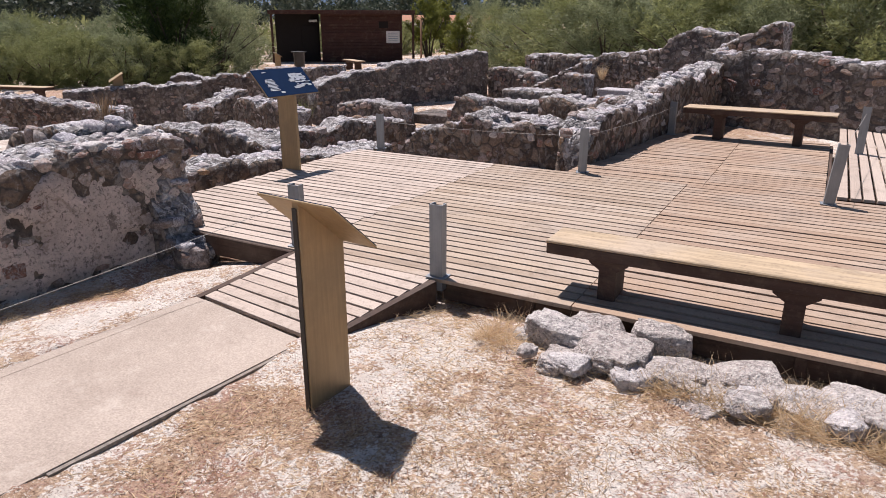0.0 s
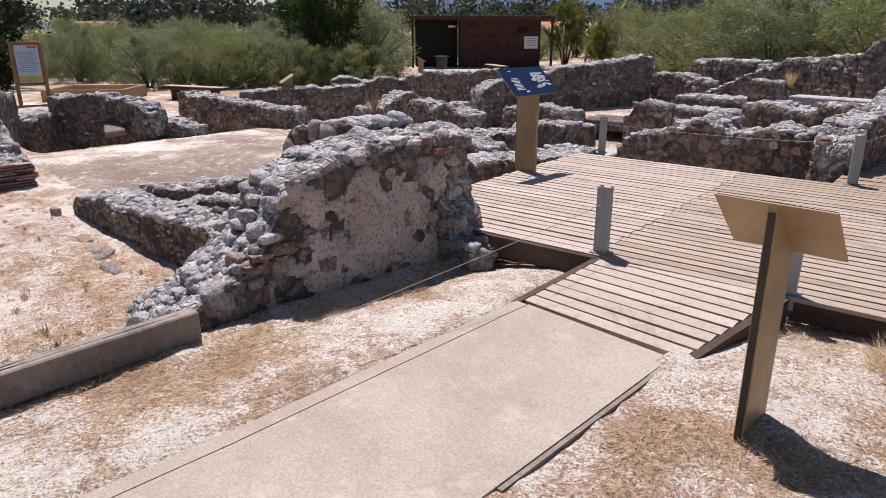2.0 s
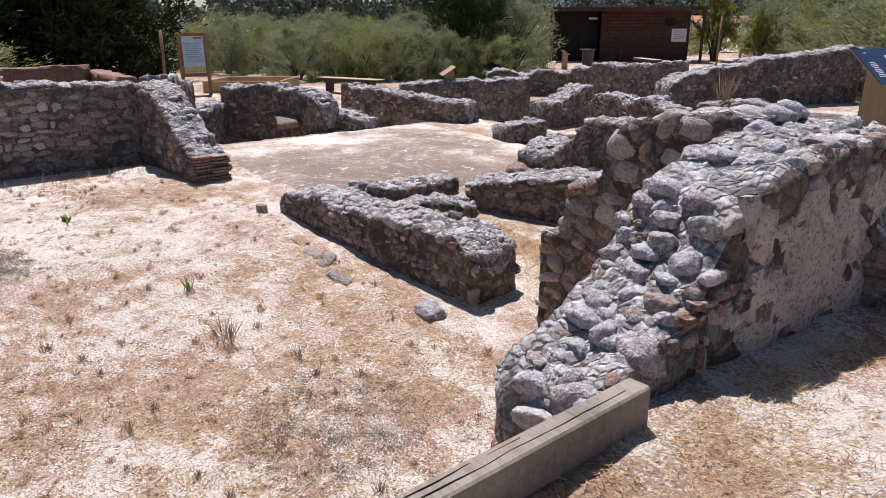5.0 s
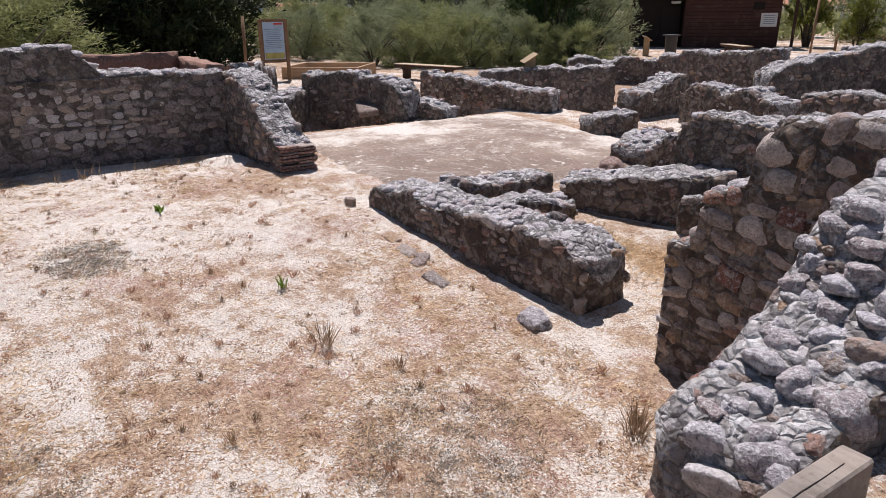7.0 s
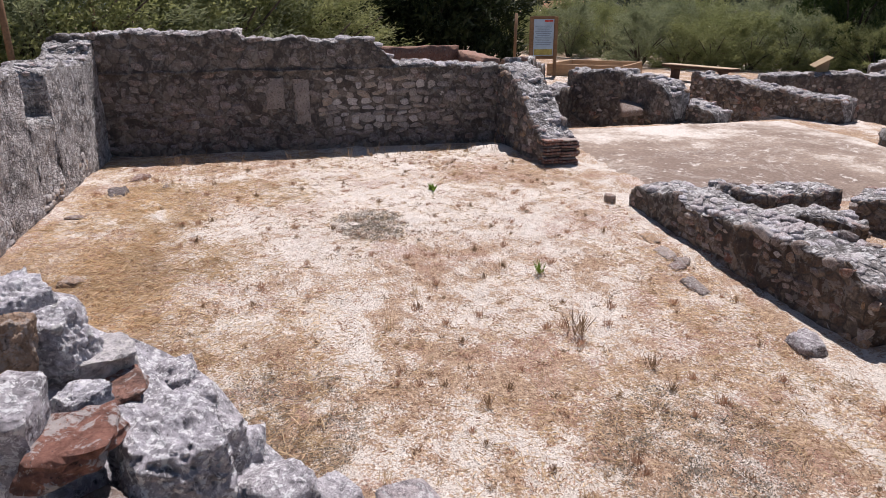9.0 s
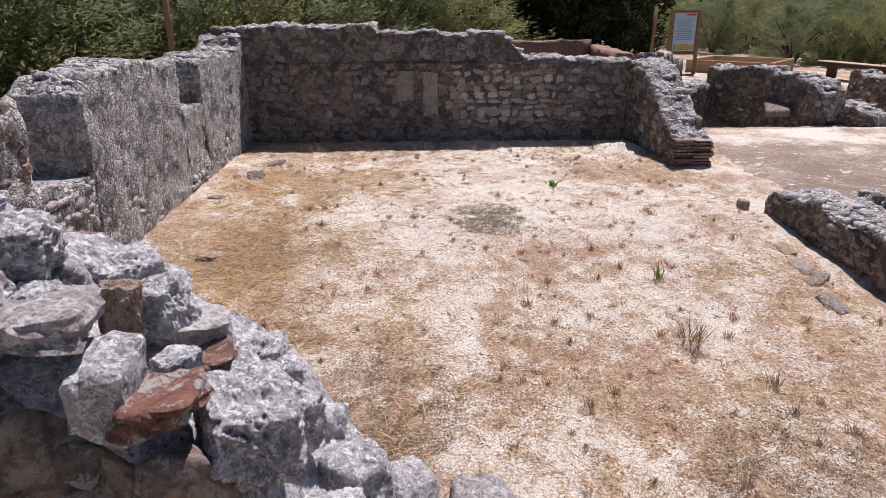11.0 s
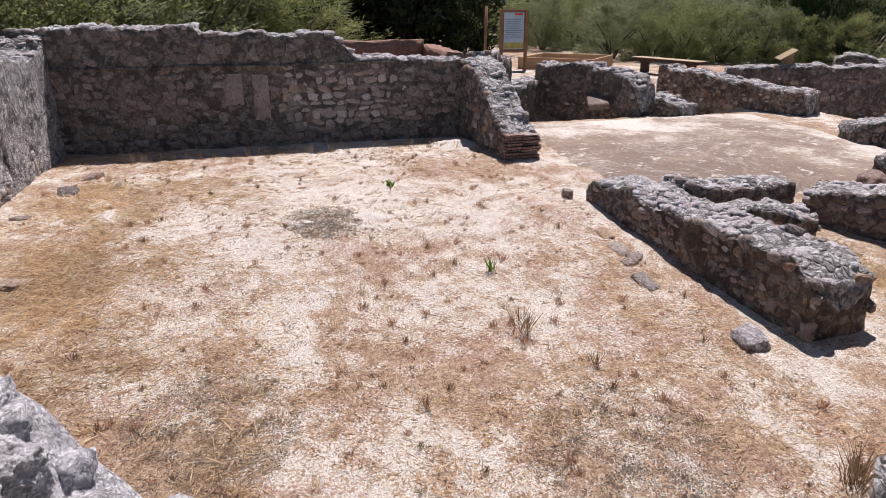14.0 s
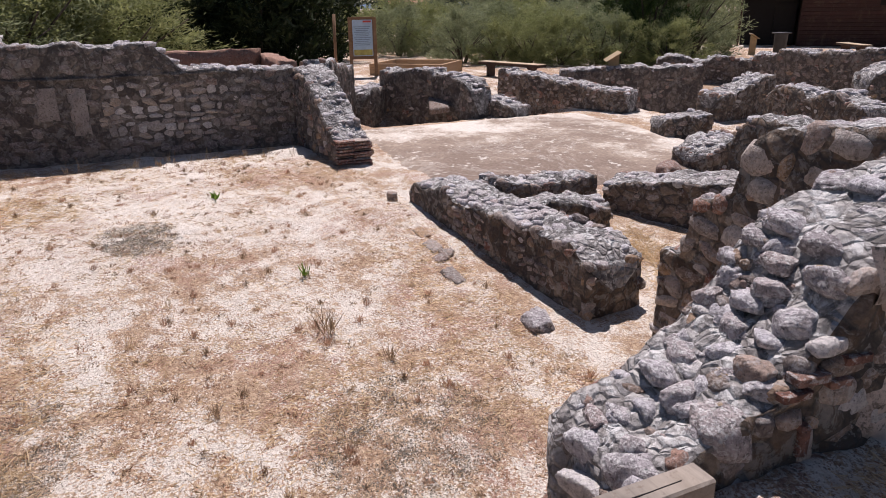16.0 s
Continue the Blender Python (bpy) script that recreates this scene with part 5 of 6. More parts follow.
# ---------------------------------------------------------------- benches
def plank_bench(m, length, legs, height=0.44, depth=0.36, label=""):
    ob = empty("plank_bench", m)
    tagged(ob, label, "bench", "timber benches")
    part("seat", box((length, depth, 0.018), (0, 0, height - 0.009), None, 0.005), BENCHTOP, ob, "yellowed pine seat board")
    part("apron", box((length - 0.004, depth - 0.004, 0.062), (0, 0, height - 0.0505), None, 0.005), BENCHLEG, ob, "dark stained rail under the seat")
    for x in legs:
        bm = bmesh.new()
        w = 0.048
        hz = height - 0.083
        pts = [(-w, 0), (w, 0), (w, hz - 0.06), (w + 0.06, hz - 0.02), (w + 0.06, hz), (-w - 0.06, hz), (-w - 0.06, hz - 0.02), (-w, hz - 0.06)]
        f = bm.faces.new([bm.verts.new((px, -depth * 0.36, pz)) for px, pz in pts])
        g = bmesh.ops.extrude_face_region(bm, geom=[f])
        bmesh.ops.translate(bm, verts=[v for v in g["geom"] if isinstance(v, bmesh.types.BMVert)], vec=(0, depth * 0.72, 0))
        bmesh.ops.translate(bm, verts=bm.verts[:], vec=(x, 0, 0))
        bmesh.ops.recalc_face_normals(bm, faces=bm.faces[:])
        part("leg", bm, BENCHLEG, ob)
    return ob


plank_bench(pose(-0.43, 3.56, 0.10, 0, 0, 5.5), 2.3, (-0.80, 0.13, 0.9), 0.335, 0.28, "dark timber bench with pale pine seat at the deck edge")
plank_bench(pose(-1.60, 9.50, DT, 0, 0, 2.0), 1.8, (-0.45, 0.5), 0.41, 0.36, "dark timber bench with pale pine seat on the far deck")
plank_bench(pose(-20.6, 9.1, -0.52, 0, 0, 18), 2.3, (-0.8, 0.8), 0.42, 0.36, "distant timber bench under the bushes")
plank_bench(pose(-20.5, 23.0, -0.45, 0, 0, -30), 2.0, (-0.6, 0.6), 0.45, 0.4, "distant dark timber bench beside the hut")

# ---------------------------------------------------------------- information lecterns
def lectern(m, h_high, h_low, width, run, face_mat, label, prints=None):
    """A folded sheet-metal upright with a sloping panel; the panel's low side is at +y."""
    ob = empty("lectern", m)
    tagged(ob, label, "information lectern", "information lecterns")
    w, t = 0.25, 0.035
    bm = bmesh.new()
    slope = (h_high - h_low) / run
    pts = [(0, -0.02), (w, -0.02), (w, h_high - slope * w - 0.006), (0, h_high - 0.006)]
    f = bm.faces.new([bm.verts.new((-t / 2, y, z)) for y, z in pts])
    g = bmesh.ops.extrude_face_region(bm, geom=[f])
    bmesh.ops.translate(bm, verts=[v for v in g["geom"] if isinstance(v, bmesh.types.BMVert)], vec=(t, 0, 0))
    bmesh.ops.bevel(bm, geom=bm.edges[:], offset=0.003, segments=1, affect="EDGES")
    bmesh.ops.recalc_face_normals(bm, faces=bm.faces[:])
    part("upright", bm, BRONZE, ob)
    part("edge_strip", box((t * 0.7, 0.006, h_high - 0.03), (0, -0.004, h_high / 2 - 0.02), None, 0.001), DARKMETAL, ob, "dark open edge of the folded upright")
    ang = -math.degrees(math.atan2(h_high - h_low, run))
    lng = math.hypot(run, h_high - h_low)
    mm = pose(0, run / 2 - 0.01, (h_high + h_low) / 2, ang)
    bm = box((width, lng, 0.008), (0, 0, 0), None, 0.003)
    bm.transform(mm)
    panel = part("panel", bm, BRONZE, ob)
    bm = box((width - 0.01, lng - 0.01, 0.003), (0, 0, 0.007), None, 0)
    bm.transform(mm)
    part("printed_sheet", bm, face_mat, panel)
    if prints:
        for k, (x, y, sx, sy) in enumerate(prints):
            bm = box((sx, sy, 0.002), (x, y, 0.0105), None, 0)
            bm.transform(mm)
            part("print_bar", bm, PRINT, panel)
    return ob


lectern(pose(-1.925, 1.78, 0, 0, 0, 0), 0.94, 0.71, 0.41, 0.26, PANELBLUE, "golden-brown metal lectern seen from its back, standing on dry grass")
prng = random.Random(3)
bars = [(-0.20 + prng.uniform(-0.1, 0.12), prng.uniform(-0.09, 0.09), prng.uniform(0.02, 0.10), prng.uniform(0.005, 0.022)) for _ in range(46)] + \
       [(0.20, 0.10 - 0.017 * k, 0.13 - 0.02 * (k % 3), 0.008) for k in range(9)] + [(0.2, -0.13, 0.05, 0.008), (0.12, 0.13, 0.05, 0.02)]
lectern(pose(-5.42, 4.90, DT, 0, 0, -90), 1.02, 0.77, 0.70, 0.25, PANELBLUE, "golden-brown metal lectern with dark blue printed panel on the deck", bars)
lectern(pose(-17.3, 10.3, -0.3, 0, 0, 150), 0.62, 0.40, 0.75, 0.35, BRONZE, "small tilted brown lectern among the ruined walls")
lectern(pose(-23.6, 21.3, -0.55, 0, 0, -30), 0.85, 0.66, 0.5, 0.3, PRINT, "distant grey lectern on the path to the hut")

# the information board with two posts
board = empty("information_board", pose(-22.85, 5.45, gz(-22.85, 5.45), 0, 0, 84))
tagged(board, "timber-framed information board with pale blue poster", "sign")
for x in (-0.36, 0.36):
    part("post", box((0.09, 0.09, 1.72), (x, 0, 0.80), None, 0.006), SIGNWOOD, board)
part("backing", box((0.63, 0.03, 1.06), (0, 0, 1.09), None, 0.004), SIGNWOOD, board)
part("top_rail", box((0.63, 0.06, 0.06), (0, 0, 1.64), None, 0.004), SIGNWOOD, board)
part("bottom_rail", box((0.63, 0.06, 0.06), (0, 0, 0.53), None, 0.004), SIGNWOOD, board)
sheet = part("poster", box((0.58, 0.006, 1.0), (0, -0.022, 1.09), None, 0), POSTER, board, "pale blue poster")
part("print_bar", box((0.24, 0.004, 0.05), (0.14, -0.028, 1.54), None, 0), POSTERRED, sheet)
for k in range(11):
    part("print_bar", box((0.48 - 0.06 * (k % 3), 0.004, 0.016), (-0.01, -0.028, 1.40 - 0.05 * k), None, 0), POSTERTXT, sheet)
part("picture", box((0.54, 0.004, 0.16), (0, -0.028, 0.69), None, 0), POSTERYEL, sheet)
tagged(tube([(-23.2, 4.7, -0.55), (-23.15, 4.72, 1.25)], 0.045, SIGNWOOD, "timber_pole", None, 8), "plain brown timber pole beside the information board", "pole")

# the low timber planter
planter = empty("timber_planter", pose(-23.2, 7.25, gz(-23.2, 7.25), 0, 0, 48))
tagged(planter, "low open timber planter box filled with sand", "planter")
for sx, sy, x, y in ((2.3, 0.08, 0, -0.95), (2.3, 0.08, 0, 0.95), (0.08, 1.82, -1.11, 0), (0.08, 1.82, 1.11, 0)):
    part("side_board", box((sx, sy, 0.34), (x, y, 0.16), None, 0.006), PLANTERWOOD, planter)
part("sand_fill", box((2.14, 1.82, 0.1), (0, 0, 0.06), None, 0), GROUND, planter)

# the heavy sleeper along the room's edge
bm = box((0.098, 2.2, 0.17), (0, 0, 0), None, 0.008)
bmesh.ops.subdivide_edges(bm, edges=[e for e in bm.edges if e.calc_length() > 2], cuts=44, use_grid_fill=True)
for v in bm.verts:
    v.co += Vector((1, 0, 1)) * 0.006 * noise.fractal(Vector((v.co.x * 9, v.co.y * 2.5, v.co.z * 9)), 0.8, 2, 4)
sleeper = part("timber_sleeper", bm, SLEEPER)
sleeper.matrix_world = pose(-4.45, -0.24, -0.005, 0, 0, 0.8)
tagged(sleeper, "grey cracked timber sleeper laid along the room's edge", "timber beam")
for x, y0, y1 in ((-0.022, -1.05, 0.5), (0.01, -0.6, 1.0), (0.028, -1.0, -0.2)):
    pts = [(x + 0.008 * noise.noise(Vector((x, k * 0.7, 0))), y0 + (y1 - y0) * k / 14, 0.0855) for k in range(15)]
    tube(pts, 0.0025, DARK, "crack", sleeper, 4, "dark drying crack")

# old footing stones in front of the bench
footing = empty("rubble_footing", Matrix.Identity(4))
tagged(footing, "pale weathered limestone footing lying in dry grass", "stone")
for at, dims in (((-1.28, 3.02, 0.03), (0.46, 0.26, 0.20)), ((-1.00, 2.96, 0.02), (0.42, 0.36, 0.22)), ((-0.84, 3.22, 0.05), (0.32, 0.22, 0.18)), ((-0.70, 2.98, -0.01), (0.46, 0.36, 0.18)),
                 ((-0.42, 3.04, -0.01), (0.44, 0.40, 0.18)), ((-0.16, 3.06, -0.03), (0.42, 0.38, 0.17)), ((0.06, 3.14, -0.03), (0.36, 0.34, 0.17)), ((0.30, 3.18, -0.03), (0.4, 0.36, 0.18)),
                 ((-0.60, 2.78, -0.05), (0.40, 0.24, 0.13)), ((-0.28, 2.82, -0.05), (0.36, 0.22, 0.12)), ((-1.50, 2.98, -0.03), (0.14, 0.12, 0.12)), ((0.62, 3.2, -0.03), (0.44, 0.36, 0.18)),
                 ((-0.02, 2.90, -0.05), (0.34, 0.24, 0.12)), ((-1.14, 3.10, 0.06), (0.30, 0.22, 0.16))):
    stone_at(footing, FOOTING, Vector(at), (dims[0] * 1.08, dims[1] * 1.0, dims[2] * 0.95), rng.uniform(-0.4, 0.4), (rng.uniform(-0.12, 0.12), rng.uniform(-0.12, 0.12)), 2)

frng = random.Random(77)
for k in range(26):
    x = frng.uniform(-1.40, 0.7)
    w = frng.uniform(0.08, 0.17)
    stone_at(footing, FOOTING if k % 3 else PALE, Vector((x, 2.98 + 0.10 * x + frng.uniform(-0.14, 0.14), frng.uniform(-0.02, 0.05))), (w * 1.3, w, w * 0.6), frng.uniform(0, 3), (0.1, 0.1), 2)

# ---------------------------------------------------------------- the hut
HUT = pose(-26.5, 27.2, -0.62, 0, 0, 44)
hut = empty("wooden_hut", HUT)
tagged(hut, "dark red-brown timber-clad visitor hut with flat roof", "hut")
body = empty("cladding", None)
body.parent = hut
for k in range(16):
    part("board", box((4.3, 0.05, 0.155), (2.2, 0, 0.10 + 0.163 * k), None, 0.008), CLADDING, body)
part("wall", box((4.3, 2.6, 2.6), (2.2, 1.34, 1.32), None, 0.01), CLADDING, hut)
# porch and doorway are solid boxes, coloured near-black for the shade inside
part("wall", box((2.3, 2.2, 2.6), (-1.2, 1.9, 1.32), None, 0.01), DARK, hut)
part("door", box((0.9, 0.05, 2.0), (-0.55, 0.75, 1.02), None, 0.008), DARK, hut, "doorway slab painted with its inner shade")
part("roof", box((7.6, 3.4, 0.14), (1.2, 1.2, 2.70), None, 0.01), ROOFMAT, hut)
part("fascia", box((7.62, 0.06, 0.2), (1.2, -0.5, 2.68), None, 0.006), CLADDING, hut)
for x in (-2.45, 4.9):
    part("roof_post", box((0.12, 0.12, 2.62), (x, -0.4, 1.31), None, 0.008), CLADDING, hut)
notice = part("notice", box((0.72, 0.012, 0.62), (3.85, -0.04, 1.42), None, 0), PAPER, hut, "white paper notice")
part("vent", box((0.5, 0.03, 0.34), (3.35, -0.035, 2.05), None, 0.006), DARK, hut)
for k in range(5):
    part("print_bar", box((0.5, 0.004, 0.025), (3.85, -0.05, 1.62 - 0.09 * k), None, 0), POSTERTXT, notice)
lamp = part("wall_lamp", box((0.45, 0.12, 0.12), (-0.35, 0.6, 2.25), None, 0.03), PAPER, hut, "white wall lamp")
bin_ = empty("litter_bin", pose(-22.7, 21.9, -0.5))
tagged(bin_, "dark metal litter bin beside the hut", "bin")
tube([(0, 0, 0), (0, 0, 0.06), (0, 0, 0.78), (0, 0, 0.8)], [0.2, 0.22, 0.24, 0.25], BIN, "body", bin_, 14)
part("lid", box((0.5, 0.5, 0.05), (0, 0, 0.83), None, 0.02), BIN, bin_)
for az, d, h, nm in ((-52.5, 30.5, 1.9, "timber_pole"), (-36.2, 34, 2.2, "timber_pole"), (-22.5, 30, 2.6, "timber_pole"), (-106.0, 19.0, 2.6, "timber_pole"), (-110.5, 14.5, 2.6, "timber_pole")):
    x, y = d * math.sin(radians(az)), d * math.cos(radians(az))
    tagged(tube([(x, y, gz(x, y) - 0.1), (x + 0.03, y, gz(x, y) + h)], 0.045, SIGNWOOD, nm, None, 8), "thin brown timber pole among the bushes", "pole", "thin poles")
fence = empty("rail_fence", Matrix.Identity(4))
tagged(fence, "distant low timber rail fence", "fence")
for k in range(7):
    x, y = -21.0 + 1.6 * k, 31.0 + 0.9 * k
    tube([(x, y, -0.6), (x, y, 0.25)], 0.06, SIGNWOOD, "post", fence, 6)
    if k < 6:
        tube([(x, y, 0.12), (x + 1.6, y + 0.9, 0.12)], 0.045, SIGNWOOD, "rail", fence, 6)

# ---------------------------------------------------------------- trees and bushes
def blade_mesh(pts, name, mat):
    """Many thin leaves: (base, direction, length, width) each become a bent two-triangle blade."""
    vs, fs = [], []
    for p, d, l, w in pts:
        s = d.orthogonal().normalized() * w
        s.rotate(Matrix.Rotation((p.x * 97 + p.z * 57) % 6.28, 3, d))
        k = len(vs)
        mid = p + d * (l * 0.5) + s * 0.5
        vs += [p - s * 0.4, mid - s, p + d * l, mid + s]
        fs.append((k, k + 1, k + 2, k + 3))
    me = bpy.data.meshes.new(name)
    me.from_pydata(vs, [], fs)
    me.materials.append(mat)
    return me


def bush_shape(seed, rad, tall, mat, n_clump=165, n_blade=105, length=0.17, width=0.010, up=0.4, low=0.0):
    """Trunk, limbs and a crown of leaf sprays with an uneven outline."""
    r = random.Random(seed)
    root = empty("bush")
    limbs = []
    tips = []
    for k in range(9):
        an = r.uniform(0, 6.28)
        reach = rad * r.uniform(0.3, 0.85)
        hgt = tall * r.uniform(0.45, 0.75)
        tip = Vector((math.cos(an) * reach, math.sin(an) * reach, hgt))
        mid = Vector((tip.x * 0.35, tip.y * 0.35, hgt * 0.5))
        tips.append(tip)
        tube([Vector((math.cos(an) * 0.05, math.sin(an) * 0.05, -0.1)), mid, tip], [0.06, 0.035, 0.012], BARK, "limb", root, 5)
    pts = []
    for c in range(n_clump):
        an = r.uniform(0, 6.28)
        h = low + (1 - low) * r.random() ** 1.15
        env = math.sqrt(max(0.02, 1 - (max(0, h - 0.35) / 0.68) ** 2)) * (0.72 + 0.28 * math.sin(3 * an + seed) * math.cos(5 * h + seed))
        rr = rad * env * (r.random() ** 0.35)
        c0 = Vector((math.cos(an) * rr, math.sin(an) * rr, h * tall * r.uniform(0.86, 1.08)))
        ax = (Vector((c0.x, c0.y, 0)) * (0.9 / rad) + Vector((0, 0, up)) + Vector((r.gauss(0, 0.25), r.gauss(0, 0.25), r.gauss(0, 0.15)))).normalized()
        span = r.uniform(0.5, 1.2) * rad * 0.22
        for b in range(n_blade):
            q = c0 + ax * r.uniform(-0.5, 1.0) * span + Vector((r.gauss(0, 1), r.gauss(0, 1), r.gauss(0, 1))) * span * 0.24
            dv = (ax + Vector((r.gauss(0, 0.75), r.gauss(0, 0.75), r.gauss(0, 0.65)))).normalized()
            pts.append((q, dv, length * r.uniform(0.5, 1.2), width * r.uniform(0.7, 1.5)))
    ob = new("crown", blade_mesh(pts, "crown", mat))
    ob.parent = root
    return root


KINDS = {
    "tam1": (bush_shape(1, 2.0, 3.2, TAMARISK), "grey-green feathery tamarisk bush", "bush"),
    "tam2": (bush_shape(2, 2.2, 2.9, OLIVEGREEN), "olive-green feathery bush behind the ruins", "bush"),
    "tam3": (bush_shape(3, 1.8, 3.0, TAMARISK, up=0.9), "grey-green upright feathery bush", "bush"),
    "leafy": (bush_shape(8, 1.9, 3.0, OLIVEGREEN, 210, 84, 0.11, 0.017, 0.4), "dense leafy green shrub behind the ruins", "bush"),
    "pine": (bush_shape(4, 2.5, 6.0, PINE, 240, 60, 0.36, 0.03, 0.4), "dense dark pine tree with low crown", "tree"),
    "juni": (bush_shape(5, 1.9, 5.0, JUNIPER, 200, 56, 0.34, 0.022, 1.4), "dense dark green conifer tree", "tree"),
    "young": (bush_shape(6, 1.0, 2.6, YOUNGGREEN, 80, 44, 0.2, 0.022, 0.9, 0.3), "young yellow-green tree behind the hut", "tree"),
}
FOREST = [("tam2", -2, 25, 1.05), ("tam1", -5, 26, 1.1), ("tam3", -8.5, 25, 1.0), ("tam1", -12, 27, 1.05), ("tam2", -15, 26, 1.0), ("tam3", -18, 28, 1.05), ("tam1", -21, 27, 1.0),
          ("tam2", -24, 29, 1.0), ("tam1", -27, 31, 0.95), ("tam3", 2, 25, 1.15), ("tam1", 6, 26, 1.2), ("tam1", -7, 31, 1.3), ("tam2", -14, 33, 1.2), ("tam3", -21, 34, 1.2), ("tam1", 0, 31, 1.3),
          ("young", -35.2, 40, 1.25), ("young", -32.6, 36, 1.0), ("juni", -30.0, 40, 0.55), ("tam2", -28.8, 36, 0.9), ("young", -34, 52, 1.4), ("tam3", -31.5, 46, 1.0),
          ("tam3", -52.0, 30, 0.95), ("juni", -55.0, 29, 0.98), ("juni", -56.8, 31, 0.85), ("tam1", -53, 33, 1.0), ("tam3", -51.0, 40, 1.0),
          ("tam1", -57, 33, 0.7), ("tam3", -61.5, 33, 0.66), ("tam2", -64.5, 34, 0.68), ("tam1", -67, 35, 0.7), ("tam2", -72, 36, 0.72), ("tam2", -45.5, 44, 0.8), ("tam1", -42, 46, 0.8), ("tam2", -38, 47, 0.7), ("tam2", -58, 29, 0.63), ("tam1", -60.5, 31, 0.59), ("tam2", -63, 30, 0.61), ("tam1", -65.5, 32, 0.63), ("tam3", -68, 31, 0.58), ("tam2", -70.5, 33, 0.63), ("tam1", -73, 32, 0.55),
          ("leafy", -57.0, 26.5, 0.46), ("tam1", -59.2, 27, 0.5), ("leafy", -61.6, 26.6, 0.5), ("tam2", -64, 27, 0.52), ("leafy", -66.3, 26.8, 0.48), ("tam1", -68.4, 27.5, 0.52), ("tam2", -54.5, 26.5, 0.5),
          ("tam1", -59, 36, 0.70), ("tam2", -62, 38, 0.74), ("tam3", -66, 39, 0.74), ("tam1", -70, 40, 0.78), ("tam2", -74, 38, 0.67),
          ("pine", -80.0, 30, 0.85), ("pine", -83.0, 28, 1.0), ("pine", -86.5, 29, 1.0), ("pine", -82, 34, 1.1), ("pine", -89, 31, 0.9), ("tam2", -76.5, 35, 0.67),
          ("pine", -91.2, 27, 0.82), ("tam2", -93.6, 23, 1.0), ("leafy", -95.5, 23, 1.05), ("tam3", -98.5, 22, 1.1), ("leafy", -101.5, 21, 1.1), ("tam1", -105, 21, 1.05),
          ("leafy", -108.5, 19, 1.0), ("tam3", -112, 18.5, 1.0), ("leafy", -116, 18, 1.0), ("tam1", -120, 17.5, 1.0), ("leafy", -124.5, 17, 1.05), ("tam1", -129, 16.5, 1.0), ("leafy", -134, 16, 1.0),
          ("pine", -97, 29, 0.8), ("tam1", -91, 29, 1.4), ("tam2", -103, 27, 1.4), ("tam3", -111, 25, 1.35), ("tam1", -118, 24, 1.3), ("tam2", -127, 23, 1.3)]
trng = random.Random(11)
for kind, az, d, s in FOREST:
    proto, label, cat = KINDS[kind]
    az += trng.uniform(-0.5, 0.5)
    x, y = d * math.sin(radians(az)), d * math.cos(radians(az))
    s *= trng.uniform(0.94, 1.06)
    wide = 1.4 if kind.startswith("tam") else 1.3 if kind == "leafy" else 1.0
    m = Matrix.LocRotScale((x, y, gz(x, y) - 0.05), Euler((0, 0, trng.uniform(0, 6.28))), (s * wide, s * wide, s * trng.uniform(0.9, 1.1)))
    ob = copy_thing(proto, Matrix.Identity(4))
    ob.matrix_basis = m
    ob.name = "tree" if cat == "tree" else "bush"
    tagged(ob, label, cat, "belt of bushes and trees behind the ruins")
for proto, _, _ in KINDS.values():
    for o in (*proto.children_recursive, proto):
        bpy.data.objects.remove(o)

# the far pine wood, houses, scrub and hills
fr = random.Random(21)
pts = []
for k in range(330):
    az = radians(fr.uniform(-100, 12))
    d = fr.uniform(150, 230)
    c = Vector((d * math.sin(az), d * math.cos(az), -1.0))
    h, w = fr.uniform(6.0, 10.0), fr.uniform(2.8, 5.0)
    for b in range(230):
        q = c + Vector((fr.gauss(0, 0.5) * w, fr.gauss(0, 0.5) * w, h * (0.25 + 0.72 * fr.random() ** 0.7)))
        pts.append((q, Vector((fr.gauss(0, 1), fr.gauss(0, 1), fr.gauss(0.3, 0.8))).normalized(), fr.uniform(0.8, 1.6), fr.uniform(0.28, 0.5)))
tagged(new("far_wood", blade_mesh(pts, "far_wood", FARPINE)), "dark pine wood along the horizon", "wood", kind="stuff")
pts = []
for k in range(900):
    az = radians(fr.uniform(-100, 12))
    d = fr.uniform(46, 120)
    c = Vector((d * math.sin(az), d * math.cos(az), -0.8))
    w = fr.uniform(0.8, 2.2)
    for b in range(34):
        q = c + Vector((fr.gauss(0, 0.6) * w, fr.gauss(0, 0.6) * w, abs(fr.gauss(0, 0.45)) * w))
        pts.append((q, Vector((fr.gauss(0, 0.6), fr.gauss(0, 0.6), 1)).normalized(), fr.uniform(0.4, 1.0), fr.uniform(0.06, 0.16)))
tagged(new("far_scrub", blade_mesh(pts, "far_scrub", OLIVEGREEN)), "olive-green scrub on the plain", "scrub", kind="stuff")
